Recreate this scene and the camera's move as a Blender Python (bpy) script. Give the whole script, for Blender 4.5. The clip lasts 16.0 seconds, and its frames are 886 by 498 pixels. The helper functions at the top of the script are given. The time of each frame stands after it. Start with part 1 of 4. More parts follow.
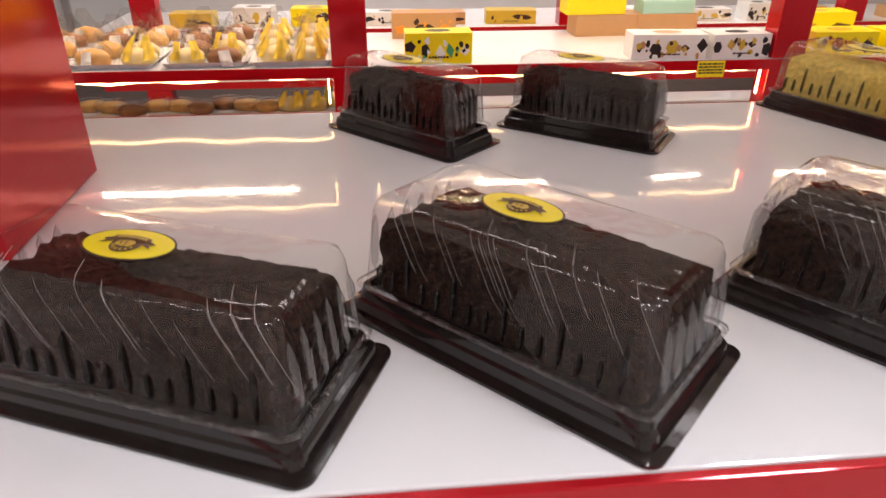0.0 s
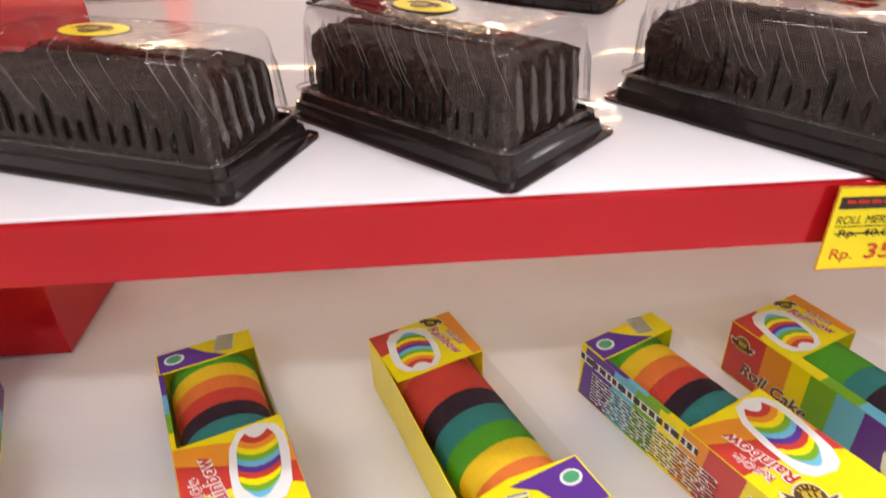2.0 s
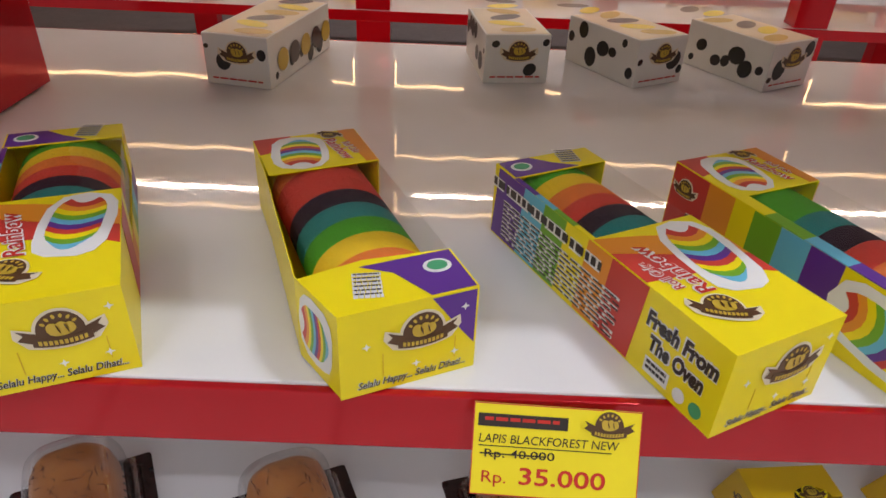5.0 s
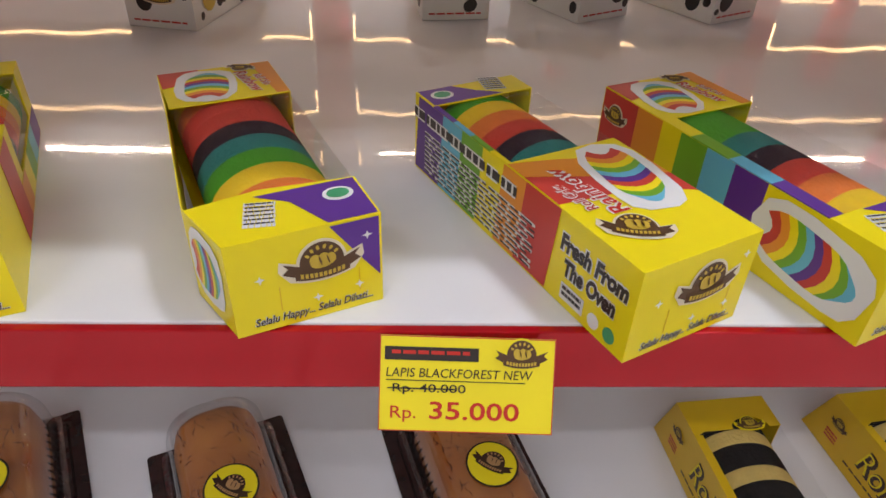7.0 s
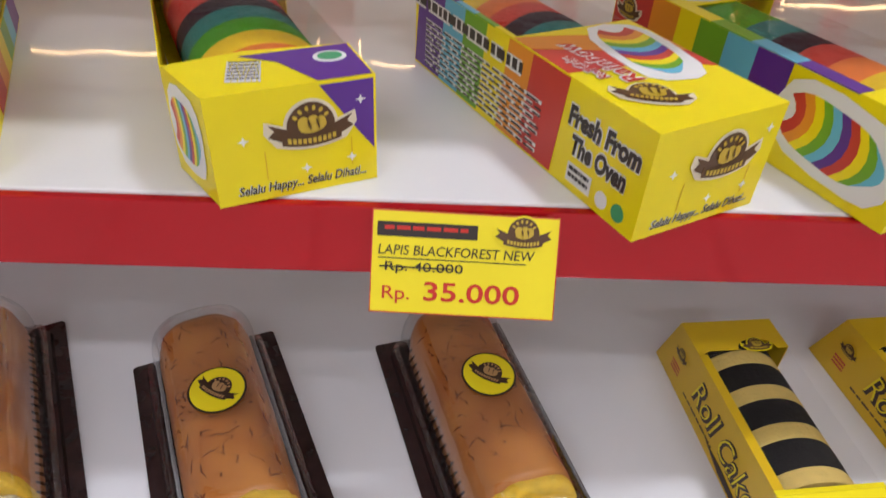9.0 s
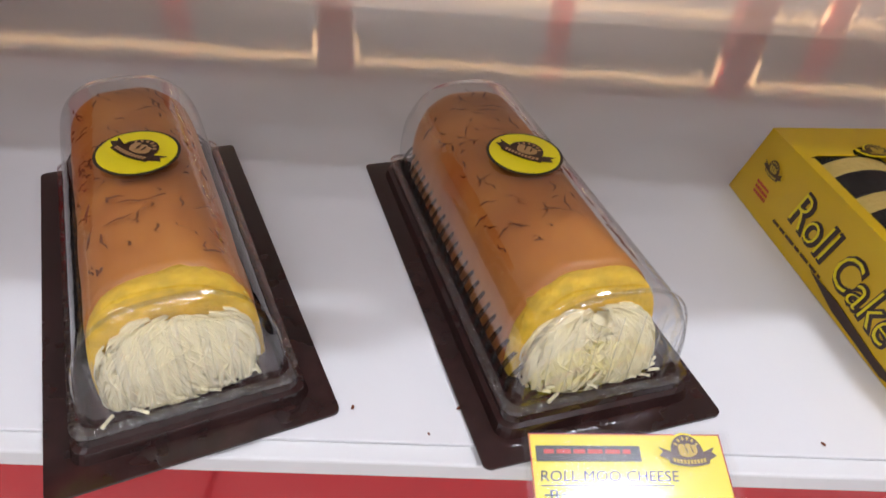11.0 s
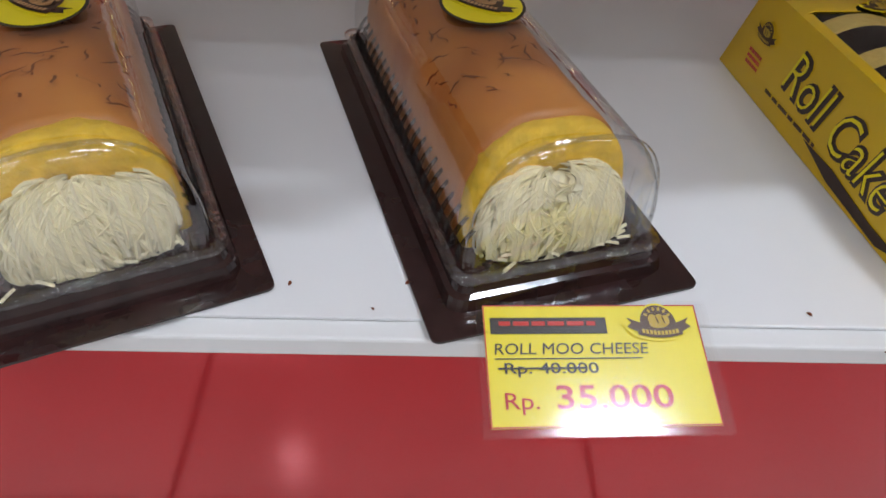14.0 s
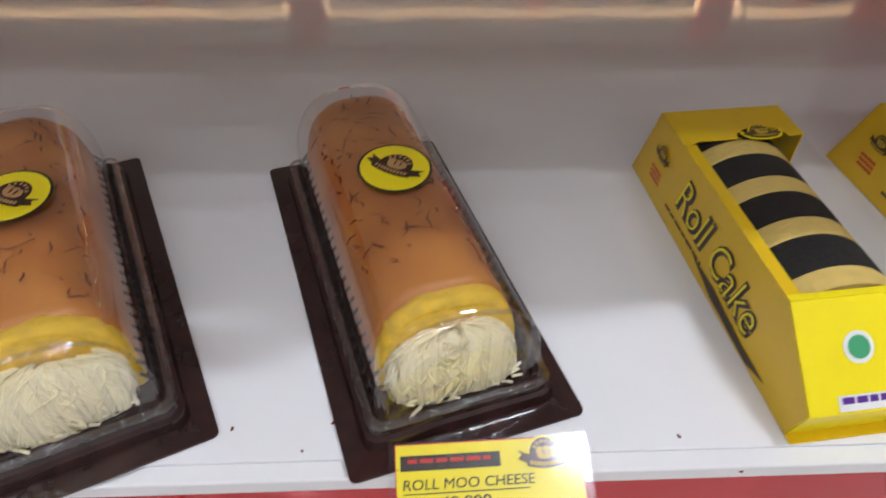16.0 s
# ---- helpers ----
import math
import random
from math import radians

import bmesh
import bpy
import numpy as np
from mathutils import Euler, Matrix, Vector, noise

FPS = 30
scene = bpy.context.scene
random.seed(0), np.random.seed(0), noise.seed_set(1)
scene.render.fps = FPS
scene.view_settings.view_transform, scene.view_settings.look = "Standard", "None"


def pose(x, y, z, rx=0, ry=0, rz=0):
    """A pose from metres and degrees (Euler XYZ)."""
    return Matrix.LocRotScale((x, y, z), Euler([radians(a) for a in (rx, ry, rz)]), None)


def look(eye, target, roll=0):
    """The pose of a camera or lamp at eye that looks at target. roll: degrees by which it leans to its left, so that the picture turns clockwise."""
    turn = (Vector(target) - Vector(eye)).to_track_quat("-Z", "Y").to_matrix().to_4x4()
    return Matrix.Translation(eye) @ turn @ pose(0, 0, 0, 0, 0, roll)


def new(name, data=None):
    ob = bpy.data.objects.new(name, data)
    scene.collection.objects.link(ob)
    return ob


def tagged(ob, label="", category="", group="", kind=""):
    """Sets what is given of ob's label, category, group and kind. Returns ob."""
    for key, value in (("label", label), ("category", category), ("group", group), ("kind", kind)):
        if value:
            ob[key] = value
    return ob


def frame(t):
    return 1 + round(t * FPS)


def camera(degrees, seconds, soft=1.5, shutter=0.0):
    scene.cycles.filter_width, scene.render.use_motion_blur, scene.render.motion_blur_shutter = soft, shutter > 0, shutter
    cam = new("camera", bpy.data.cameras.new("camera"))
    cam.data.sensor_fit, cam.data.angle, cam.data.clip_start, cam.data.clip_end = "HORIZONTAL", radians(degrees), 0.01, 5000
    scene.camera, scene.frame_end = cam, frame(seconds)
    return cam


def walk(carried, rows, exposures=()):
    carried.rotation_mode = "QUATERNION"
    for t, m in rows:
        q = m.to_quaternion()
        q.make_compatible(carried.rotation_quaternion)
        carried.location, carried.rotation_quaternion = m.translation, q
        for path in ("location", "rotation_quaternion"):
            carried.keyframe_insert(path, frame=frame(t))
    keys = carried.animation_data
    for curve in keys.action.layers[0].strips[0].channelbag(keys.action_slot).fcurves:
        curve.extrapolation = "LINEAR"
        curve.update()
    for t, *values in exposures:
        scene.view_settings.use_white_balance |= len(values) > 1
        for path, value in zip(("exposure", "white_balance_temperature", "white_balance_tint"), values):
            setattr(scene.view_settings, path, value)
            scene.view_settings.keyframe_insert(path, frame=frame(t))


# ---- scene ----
cam = camera(66.8, 16.0, shutter=0.4)
PATH = [
    (0, (-0.206, -0.161, 1.436), (-0.035, 1.591, 0.486), 0.2),
    (0.5, (-0.183, -0.193, 1.430), (-0.067, 1.544, 0.447), -0.5),
    (1, (-0.161, -0.212, 1.416), (-0.068, 1.519, 0.414), -1.0),
    (1.5, (-0.153, -0.245, 1.398), (-0.058, 1.460, 0.355), -1.1),
    (2, (-0.136, -0.292, 1.376), (-0.071, 1.396, 0.308), -2.0),
    (2.5, (-0.120, -0.317, 1.356), (0.112, 1.297, 0.198), 1.0),
    (3, (-0.095, -0.331, 1.333), (0.152, 1.246, 0.128), 2.1),
    (3.2, (-0.083, -0.340, 1.315), (0.130, 1.253, 0.124), 2.0),
    (5.3, (-0.027, -0.304, 1.181), (-0.056, 1.384, 0.110), 1.9),
    (5.5, (-0.025, -0.303, 1.179), (-0.079, 1.368, 0.083), 1.4),
    (6, (-0.021, -0.309, 1.154), (-0.034, 1.316, -0.012), 2.6),
    (6.5, (0.001, -0.303, 1.157), (0.043, 1.335, 0.010), 3.1),
    (7, (0.016, -0.300, 1.156), (0.098, 1.324, -0.008), 2.2),
    (7.5, (0.017, -0.294, 1.153), (0.123, 1.325, -0.016), 2.7),
    (8, (0.017, -0.298, 1.154), (0.100, 1.323, -0.015), 1.9),
    (8.5, (0.021, -0.307, 1.136), (0.096, 1.294, -0.060), 2.2),
    (9, (0.020, -0.311, 1.097), (0.101, 1.258, -0.141), 3.5),
    (9.5, (0.016, -0.310, 1.056), (0.091, 1.270, -0.168), 4.0),
    (10, (0.014, -0.299, 1.000), (0.124, 1.273, -0.233), 5.4),
    (10.2, (0.014, -0.296, 0.962), (0.131, 1.275, -0.271), 5.7),
    (12.3, (0.033, -0.267, 0.856), (0.109, 1.209, -0.491), 3.7),
    (12.5, (0.036, -0.272, 0.851), (0.114, 1.196, -0.504), 3.5),
    (13, (0.043, -0.281, 0.841), (0.126, 1.159, -0.545), 3.7),
    (13.5, (0.045, -0.282, 0.834), (0.154, 1.138, -0.570), 4.3),
    (14, (0.047, -0.280, 0.837), (0.149, 1.145, -0.562), 4.3),
    (14.5, (0.049, -0.278, 0.843), (0.130, 1.144, -0.560), 3.7),
    (15, (0.057, -0.274, 0.863), (0.131, 1.155, -0.535), 3.3),
    (15.5, (0.067, -0.273, 0.890), (0.127, 1.165, -0.498), 1.8),
    (16, (0.091, -0.266, 0.928), (0.179, 1.164, -0.467), 1.5),
]
walk(cam, [(t, look(eye, target, roll)) for t, eye, target, roll in PATH],
     [(0.0, -0.45, 7100, 25), (1.0, -0.1, 7050, 25), (2.0, -0.03, 7150, 27), (3.2, -0.45, 6900, 25), (5.5, -0.68, 6700, 24), (7.5, -0.64, 6650, 24), (9.0, -0.52, 6650, 24), (10.2, -0.38, 6700, 24), (12.4, -0.3, 6450, 18), (13.2, -0.42, 6450, 17), (14.0, -0.67, 6450, 17), (16.0, -0.48, 6550, 19)])

# ---- light ----
world = bpy.data.worlds.new("shop_air")
scene.world = world
world.use_nodes = True
world.node_tree.nodes["Background"].inputs[0].default_value = (0.9, 0.95, 1.0, 1)
world.node_tree.nodes["Background"].inputs[1].default_value = 0.15


def lamp(name, x, y, z, sx, sy, watts, colour, turn=(0, 0, 0)):
    data = bpy.data.lights.new(name, "AREA")
    data.shape, data.size, data.size_y, data.energy, data.color = "RECTANGLE", sx, sy, watts, colour
    ob = new(name, data)
    ob.matrix_basis = pose(x, y, z, *turn)
    return ob


COOL, WARM = (0.85, 0.95, 1.0), (1.0, 0.72, 0.40)
CEILING_Z = 2.95
# Assumed tubes, out of view; the y = -2.75 row is added fill for shaded shelves.
TUBES = [(-1.0, -2.75), (1.0, -2.75), (-0.9, -1.35), (0.9, -1.35), (-1.7, -0.32), (2.0, -0.32), (-0.6, 1.45), (1.1, 1.45), (-0.6, 4.1), (1.1, 4.1)]
for lx, ly in TUBES:
    lamp("assumed_tube", lx, ly, CEILING_Z - 0.07, 1.15, 0.10, {-2.75: 16, -1.35: 12, -0.32: 1.2, 1.45: 0.8}.get(ly, 40), COOL)
# Added fill lamps without fittings, to brighten the far island's goods.
for lx in (-1.2, 0.5, 2.1):
    lamp("far_fill_light", lx, 2.42, 2.03, 1.3, 0.012, 20 if lx < 0 else 13, (1.0, 0.80, 0.56))
lamp("panel_light", 0.90, -0.08, CEILING_Z - 0.07, 0.36, 0.13, 30, (0.80, 0.92, 1.0))
spot = lamp("downlight", -0.6, -1.93, CEILING_Z - 0.035, 0.11, 0.11, 9, COOL)
spot.data.shape = "DISK"

# ---- materials ----


def mat(name, colour, rough=0.5, metal=0.0, vary=0.06, scale=30.0, bump=0.0, bump_scale=200.0, spec=0.5, coat=0.0, emit=None, detail=4.0, second=None):
    m = bpy.data.materials.new(name)
    m.use_nodes = True
    t = m.node_tree
    p = t.nodes["Principled BSDF"]
    p.inputs["Roughness"].default_value, p.inputs["Metallic"].default_value = rough, metal
    p.inputs["Specular IOR Level"].default_value, p.inputs["Coat Weight"].default_value = spec, coat
    p.inputs["Coat Roughness"].default_value = 0.06
    crd = t.nodes.new("ShaderNodeTexCoord")
    n = t.nodes.new("ShaderNodeTexNoise")
    n.inputs["Scale"].default_value, n.inputs["Detail"].default_value = scale, detail
    t.links.new(crd.outputs["Object"], n.inputs["Vector"])
    ramp = t.nodes.new("ShaderNodeValToRGB")
    lo = tuple(c * (1 - vary) for c in colour) if second is None else second
    hi = tuple(min(1, c * (1 + vary)) for c in colour) if second is None else colour
    ramp.color_ramp.elements[0].position, ramp.color_ramp.elements[1].position = 0.35, 0.65
    ramp.color_ramp.elements[0].color, ramp.color_ramp.elements[1].color = (*lo, 1), (*hi, 1)
    t.links.new(n.outputs["Fac"], ramp.inputs["Fac"])
    t.links.new(ramp.outputs["Color"], p.inputs["Base Color"])
    r = t.nodes.new("ShaderNodeMapRange")
    r.inputs["To Min"].default_value, r.inputs["To Max"].default_value = rough * 0.8, min(1, rough * 1.2)
    n2 = t.nodes.new("ShaderNodeTexNoise")
    n2.inputs["Scale"].default_value = scale * 0.22
    t.links.new(crd.outputs["Object"], n2.inputs["Vector"])
    t.links.new(n2.outputs["Fac"], r.inputs["Value"])
    t.links.new(r.outputs["Result"], p.inputs["Roughness"])
    if bump:
        b, n3 = t.nodes.new("ShaderNodeBump"), t.nodes.new("ShaderNodeTexNoise")
        n3.inputs["Scale"].default_value, n3.inputs["Detail"].default_value = bump_scale, 5
        b.inputs["Strength"].default_value, b.inputs["Distance"].default_value = bump, 0.003
        t.links.new(crd.outputs["Object"], n3.inputs["Vector"])
        t.links.new(n3.outputs["Fac"], b.inputs["Height"])
        t.links.new(b.outputs["Normal"], p.inputs["Normal"])
    if emit:
        p.inputs["Emission Color"].default_value, p.inputs["Emission Strength"].default_value = (*emit[:3], 1), emit[3]
    return m


def film(name, tint=(0.97, 0.97, 0.97), gloss=0.03, ior=1.45, ripple=0.0, ripple_scale=40.0):
    """Thin clear plastic: see-through, with a glossy surface."""
    m = bpy.data.materials.new(name)
    m.use_nodes = True
    t = m.node_tree
    t.nodes.remove(t.nodes["Principled BSDF"])
    a, g, f, x = (t.nodes.new("ShaderNode" + k) for k in ("BsdfTransparent", "BsdfGlossy", "LayerWeight", "MixShader"))
    a.inputs["Color"].default_value, g.inputs["Roughness"].default_value, f.inputs["Blend"].default_value = (*tint, 1), gloss, 0.5
    pw, ma = t.nodes.new("ShaderNodeMath"), t.nodes.new("ShaderNodeMath")
    base = ((ior - 1) / (ior + 1)) ** 2
    pw.operation, pw.inputs[1].default_value = "POWER", 5.0
    ma.operation, ma.inputs[1].default_value, ma.inputs[2].default_value = "MULTIPLY_ADD", 0.75, base
    if ripple:
        b, n, crd = (t.nodes.new("ShaderNode" + k) for k in ("Bump", "TexNoise", "TexCoord"))
        n.inputs["Scale"].default_value, n.inputs["Detail"].default_value = ripple_scale, 3
        b.inputs["Strength"].default_value, b.inputs["Distance"].default_value = ripple, 0.004
        t.links.new(crd.outputs["Object"], n.inputs["Vector"])
        t.links.new(n.outputs["Fac"], b.inputs["Height"])
        t.links.new(b.outputs["Normal"], g.inputs["Normal"])
        t.links.new(b.outputs["Normal"], f.inputs["Normal"])
    t.links.new(f.outputs["Facing"], pw.inputs[0])
    t.links.new(pw.outputs[0], ma.inputs[0])
    t.links.new(ma.outputs[0], x.inputs[0])
    t.links.new(a.outputs[0], x.inputs[1])
    t.links.new(g.outputs[0], x.inputs[2])
    t.links.new(x.outputs[0], t.nodes["Material Output"].inputs["Surface"])
    return m


WHITE = mat("white_laminate", (0.80, 0.80, 0.80), 0.035, vary=0.02, scale=9, bump=0.016, bump_scale=11)
SHEET = mat("white_sheet", (0.80, 0.80, 0.81), 0.07, vary=0.02, scale=6, bump=0.012, bump_scale=12)
RED = mat("red_laminate", (0.56, 0.012, 0.018), 0.09, metal=0.36, vary=0.05, scale=5, bump=0.02, bump_scale=9)
PAINT = mat("wall_paint", (0.78, 0.78, 0.76), 0.6, vary=0.03, scale=3, bump=0.05)
PLASTER = mat("ceiling_paint", (0.80, 0.80, 0.80), 0.8, vary=0.03, scale=4, bump=0.05)
TILE = mat("floor_tile", (0.78, 0.76, 0.72), 0.10, vary=0.05, scale=7)
GROUT = mat("grout", (0.10, 0.07, 0.06), 0.9)
BLACK = mat("tray_plastic", (0.016, 0.011, 0.010), 0.08, vary=0.2, scale=60, bump=0.03, bump_scale=90)
BROWNTRAY = mat("brown_tray_plastic", (0.030, 0.013, 0.012), 0.08, vary=0.2, scale=60, bump=0.03, bump_scale=90)
CHOC = mat("chocolate_crumb", (0.042, 0.017, 0.009), 0.8, vary=0.3, scale=260, bump=0.9, bump_scale=420, second=(0.009, 0.0035, 0.002), spec=0.25)
CHEESE = mat("grated_cheese", (0.95, 0.87, 0.60), 0.6, vary=0.04, scale=180, bump=0.15, bump_scale=300)
YCAKE = mat("yellow_cake_crumb", (0.85, 0.60, 0.13), 0.75, vary=0.15, scale=200, bump=0.8, bump_scale=350)
CRUST = mat("roll_crust", (0.60, 0.235, 0.045), 0.42, scale=22, bump=0.3, bump_scale=70, second=(0.45, 0.14, 0.024))
CRUMB = mat("roll_crumb", (0.86, 0.54, 0.04), 0.8, vary=0.12, scale=120, bump=0.6, bump_scale=260)
SEAM = mat("crust_crack", (0.17, 0.042, 0.010), 0.7)
LID = film("clear_lid", (0.985, 0.985, 0.985), 0.05, 2.1, 0.12, 40)
CAKELID = film("clear_cake_lid", (0.985, 0.985, 0.985), 0.05, 1.72, 0.45, 28)
FLUTE = film("lid_flute", (0.985, 0.985, 0.985), 0.06, 1.9)
ENDRIB = film("end_rib", (0.80, 0.81, 0.82), 0.12, 2.3)
# Clear grooves tinted dark: their darker reflection is put into the colour.
DARKRIB = film("dark_tinted_rib", (0.30, 0.29, 0.28), 0.12, 1.5)
RIM = film("lid_rim", (0.80, 0.80, 0.80), 0.06, 2.2, 0.9, 260)
WINDOW = film("clear_film", (0.98, 0.98, 0.98), 0.05, 1.33, 0.2, 25)
POUCH = film("clear_pouch", (0.93, 0.93, 0.93), 0.06, 1.45, 0.9, 45)
SLEEVE = film("clear_sleeve", (0.98, 0.98, 0.98), 0.12, 1.42, 0.08, 20)
CARD = {}
for key, c in dict(yellow=(0.93, 0.76, 0.002), red=(0.62, 0.045, 0.03), orange=(0.85, 0.30, 0.02), green=(0.16, 0.42, 0.02), blue=(0.12, 0.50, 0.66),
                   purple=(0.115, 0.030, 0.27), white=(0.82, 0.82, 0.78), cream=(0.80, 0.70, 0.50), brown=(0.10, 0.045, 0.015), black=(0.014, 0.012, 0.012),
                   gold=(0.62, 0.42, 0.04), ink=(0.03, 0.02, 0.015), redink=(0.62, 0.03, 0.015), pink=(0.80, 0.42, 0.34), halal=(0.05, 0.36, 0.16),
                   inside=(0.30, 0.27, 0.24), kraft=(0.52, 0.29, 0.12), tagyellow=(0.92, 0.76, 0.01), mustard=(0.78, 0.50, 0.006), grey=(0.35, 0.35, 0.36), darkbrown=(0.045, 0.018, 0.010), teal=(0.35, 0.62, 0.52)).items():
    CARD[key] = mat("card_" + key, c, 0.34, vary=0.03, scale=14, bump=0.02, bump_scale=30)
SPONGE = {}
for key, c in dict(red=(0.75, 0.11, 0.07), orange=(0.88, 0.30, 0.07), yellow=(0.92, 0.66, 0.03), green=(0.11, 0.46, 0.03), teal=(0.02, 0.32, 0.30), dark=(0.055, 0.018, 0.045),
                   black=(0.018, 0.013, 0.011), cream=(0.80, 0.62, 0.24)).items():
    SPONGE[key] = mat("sponge_" + key, tuple(v ** 1.35 for v in c), 0.8, vary=0.06, scale=150, bump=0.5, bump_scale=320)
BREAD = mat("bread_crust", (0.60, 0.30, 0.09), 0.45, scale=30, second=(0.70, 0.42, 0.13), bump=0.2)
DARKBREAD = mat("dark_bread", (0.22, 0.08, 0.025), 0.5, scale=30, second=(0.36, 0.16, 0.05), bump=0.2)
PALEBREAD = mat("pale_bread", (0.82, 0.62, 0.22), 0.5, scale=30, second=(0.90, 0.76, 0.40), bump=0.2)
PRINT = mat("pouch_print", (0.86, 0.62, 0.07), 0.2, vary=0.15, scale=40)
METALTRAY = mat("tray_white", (0.75, 0.76, 0.78), 0.25, vary=0.05)
CREASE = mat("pale_crease", (0.42, 0.39, 0.37), 0.3, vary=0.1)
LED = mat("led_strip", (0.9, 0.8, 0.6), 0.5, emit=(1.0, 0.66, 0.30, 14.0))
TUBE = mat("tube_diffuser", (0.9, 0.9, 0.9), 0.5, emit=(0.93, 0.97, 1.0, 5.0))
FRAME = mat("grey_frame", (0.45, 0.46, 0.47), 0.35, metal=0.6)
DOORGLASS = mat("pale_panel", (0.70, 0.76, 0.78), 0.2, vary=0.05, scale=2)

# ---- building blocks ----


def mesh_of(name, bm, *mats):
    me = bpy.data.meshes.new(name)
    bmesh.ops.recalc_face_normals(bm, faces=bm.faces)
    bm.to_mesh(me)
    bm.free()
    for m in mats:
        me.materials.append(m)
    return me


def part(name, bm, material, parent=None, label="", smooth=False):
    mats = material if isinstance(material, (list, tuple)) else [material]
    ob = new(name, mesh_of(name, bm, *mats))
    if smooth:
        ob.data.polygons.foreach_set("use_smooth", [True] * len(ob.data.polygons))
    ob.parent = parent
    return tagged(ob, label)


def thing(name, m, label, category, group="", kind=""):
    ob = new(name)
    ob.empty_display_size = 0.02
    ob.matrix_basis = m
    return tagged(ob, label, category, group, kind)


def solid(bm, x0, x1, y0, y1, z0, z1, bevel=0.0, index=0, segments=2):
    r = bmesh.ops.create_cube(bm, size=1, matrix=Matrix.Translation(((x0 + x1) / 2, (y0 + y1) / 2, (z0 + z1) / 2)) @ Matrix.Diagonal((x1 - x0, y1 - y0, z1 - z0, 1)))
    vs = r["verts"]
    fs = {f for v in vs for f in v.link_faces}
    for f in fs:
        f.material_index = index
    if bevel:
        bmesh.ops.bevel(bm, geom=list({e for v in vs for e in v.link_edges}), offset=bevel, segments=segments, affect="EDGES", profile=0.5)
    return bm


def block(x0, x1, y0, y1, z0, z1, bevel=0.0, segments=2):
    return solid(bmesh.new(), x0, x1, y0, y1, z0, z1, bevel, 0, segments)


def plate(bm, pts, m, thick=0.0003, index=0):
    """A flat outline in a face's own x, y, laid on it by the matrix m (z outwards), with a little thickness."""
    n = len(pts)
    top = [bm.verts.new(m @ Vector((x, y, thick))) for x, y in pts]
    low = [bm.verts.new(m @ Vector((x, y, 0))) for x, y in pts]
    faces = [bm.faces.new(top)] + [bm.faces.new((low[i], low[(i + 1) % n], top[(i + 1) % n], top[i])) for i in range(n)]
    for f in faces:
        f.material_index = index
    return bm


def oval(cx, cy, rx, ry, n=24, a0=0.0, a1=360.0, turn=0.0):
    out = []
    for i in range(n):
        a = radians(a0 + (a1 - a0) * i / (n if a1 - a0 >= 360 else n - 1))
        x, y = rx * math.cos(a), ry * math.sin(a)
        c, s = math.cos(radians(turn)), math.sin(radians(turn))
        out.append((cx + c * x - s * y, cy + s * x + c * y))
    return out


def rect(x0, x1, y0, y1):
    return [(x0, y0), (x1, y0), (x1, y1), (x0, y1)]


def plane_at(origin, right, up):
    r, u = Vector(right).normalized(), Vector(up).normalized()
    n = r.cross(u)
    return Matrix(((r.x, u.x, n.x, origin[0]), (r.y, u.y, n.y, origin[1]), (r.z, u.z, n.z, origin[2]), (0, 0, 0, 1)))


def decal(name, pts, m, material, parent, lift=0.0003, label=""):
    return part(name, plate(bmesh.new(), pts, m @ Matrix.Translation((0, 0, lift)), 0.0002), material, parent, label)


def lettering(text, height, m, material, parent, width=None, shear=0.0, lift=0.0006, bold=0.0):
    """One line of words as a mesh, its left bottom at the origin of m."""
    cu = bpy.data.curves.new("lettering", "FONT")
    cu.body, cu.size, cu.shear, cu.offset, cu.extrude = text, 1.0, shear, bold, 0.0
    cu.resolution_u = 3
    tmp = bpy.data.objects.new("lettering", cu)
    scene.collection.objects.link(tmp)
    bpy.context.view_layer.update()
    me = bpy.data.meshes.new_from_object(tmp.evaluated_get(bpy.context.evaluated_depsgraph_get()))
    bpy.data.objects.remove(tmp)
    xs, ys = [v.co.x for v in me.vertices], [v.co.y for v in me.vertices]
    k = height / 0.70
    kx = width / (max(xs) - min(xs)) if width else k
    x0 = min(xs)
    for v in me.vertices:
        v.co = m @ Vector(((v.co.x - x0) * kx, v.co.y * k, lift))
    me.materials.append(material)
    ob = new("lettering", me)
    ob.parent = parent
    return ob


def bars(m, w, h, rows, material, parent, seed=1, lift=0.0005, name="small_print", fill=0.55, unit=1.0):
    """Unreadable small print: short bars in rows."""
    rng = random.Random(seed)
    bm = bmesh.new()
    for r in range(rows):
        y1 = h * (1 - r / rows)
        y0 = y1 - h / rows * fill
        x = 0.0
        while x < w * 0.97:
            l = min(w - x, w * unit * rng.uniform(0.08, 0.22))
            plate(bm, rect(x, x + l, y0, y1), m @ Matrix.Translation((0, 0, lift)), 0.0001)
            x += l + w * 0.03 * unit ** 0.5
    return part(name, bm, material, parent)


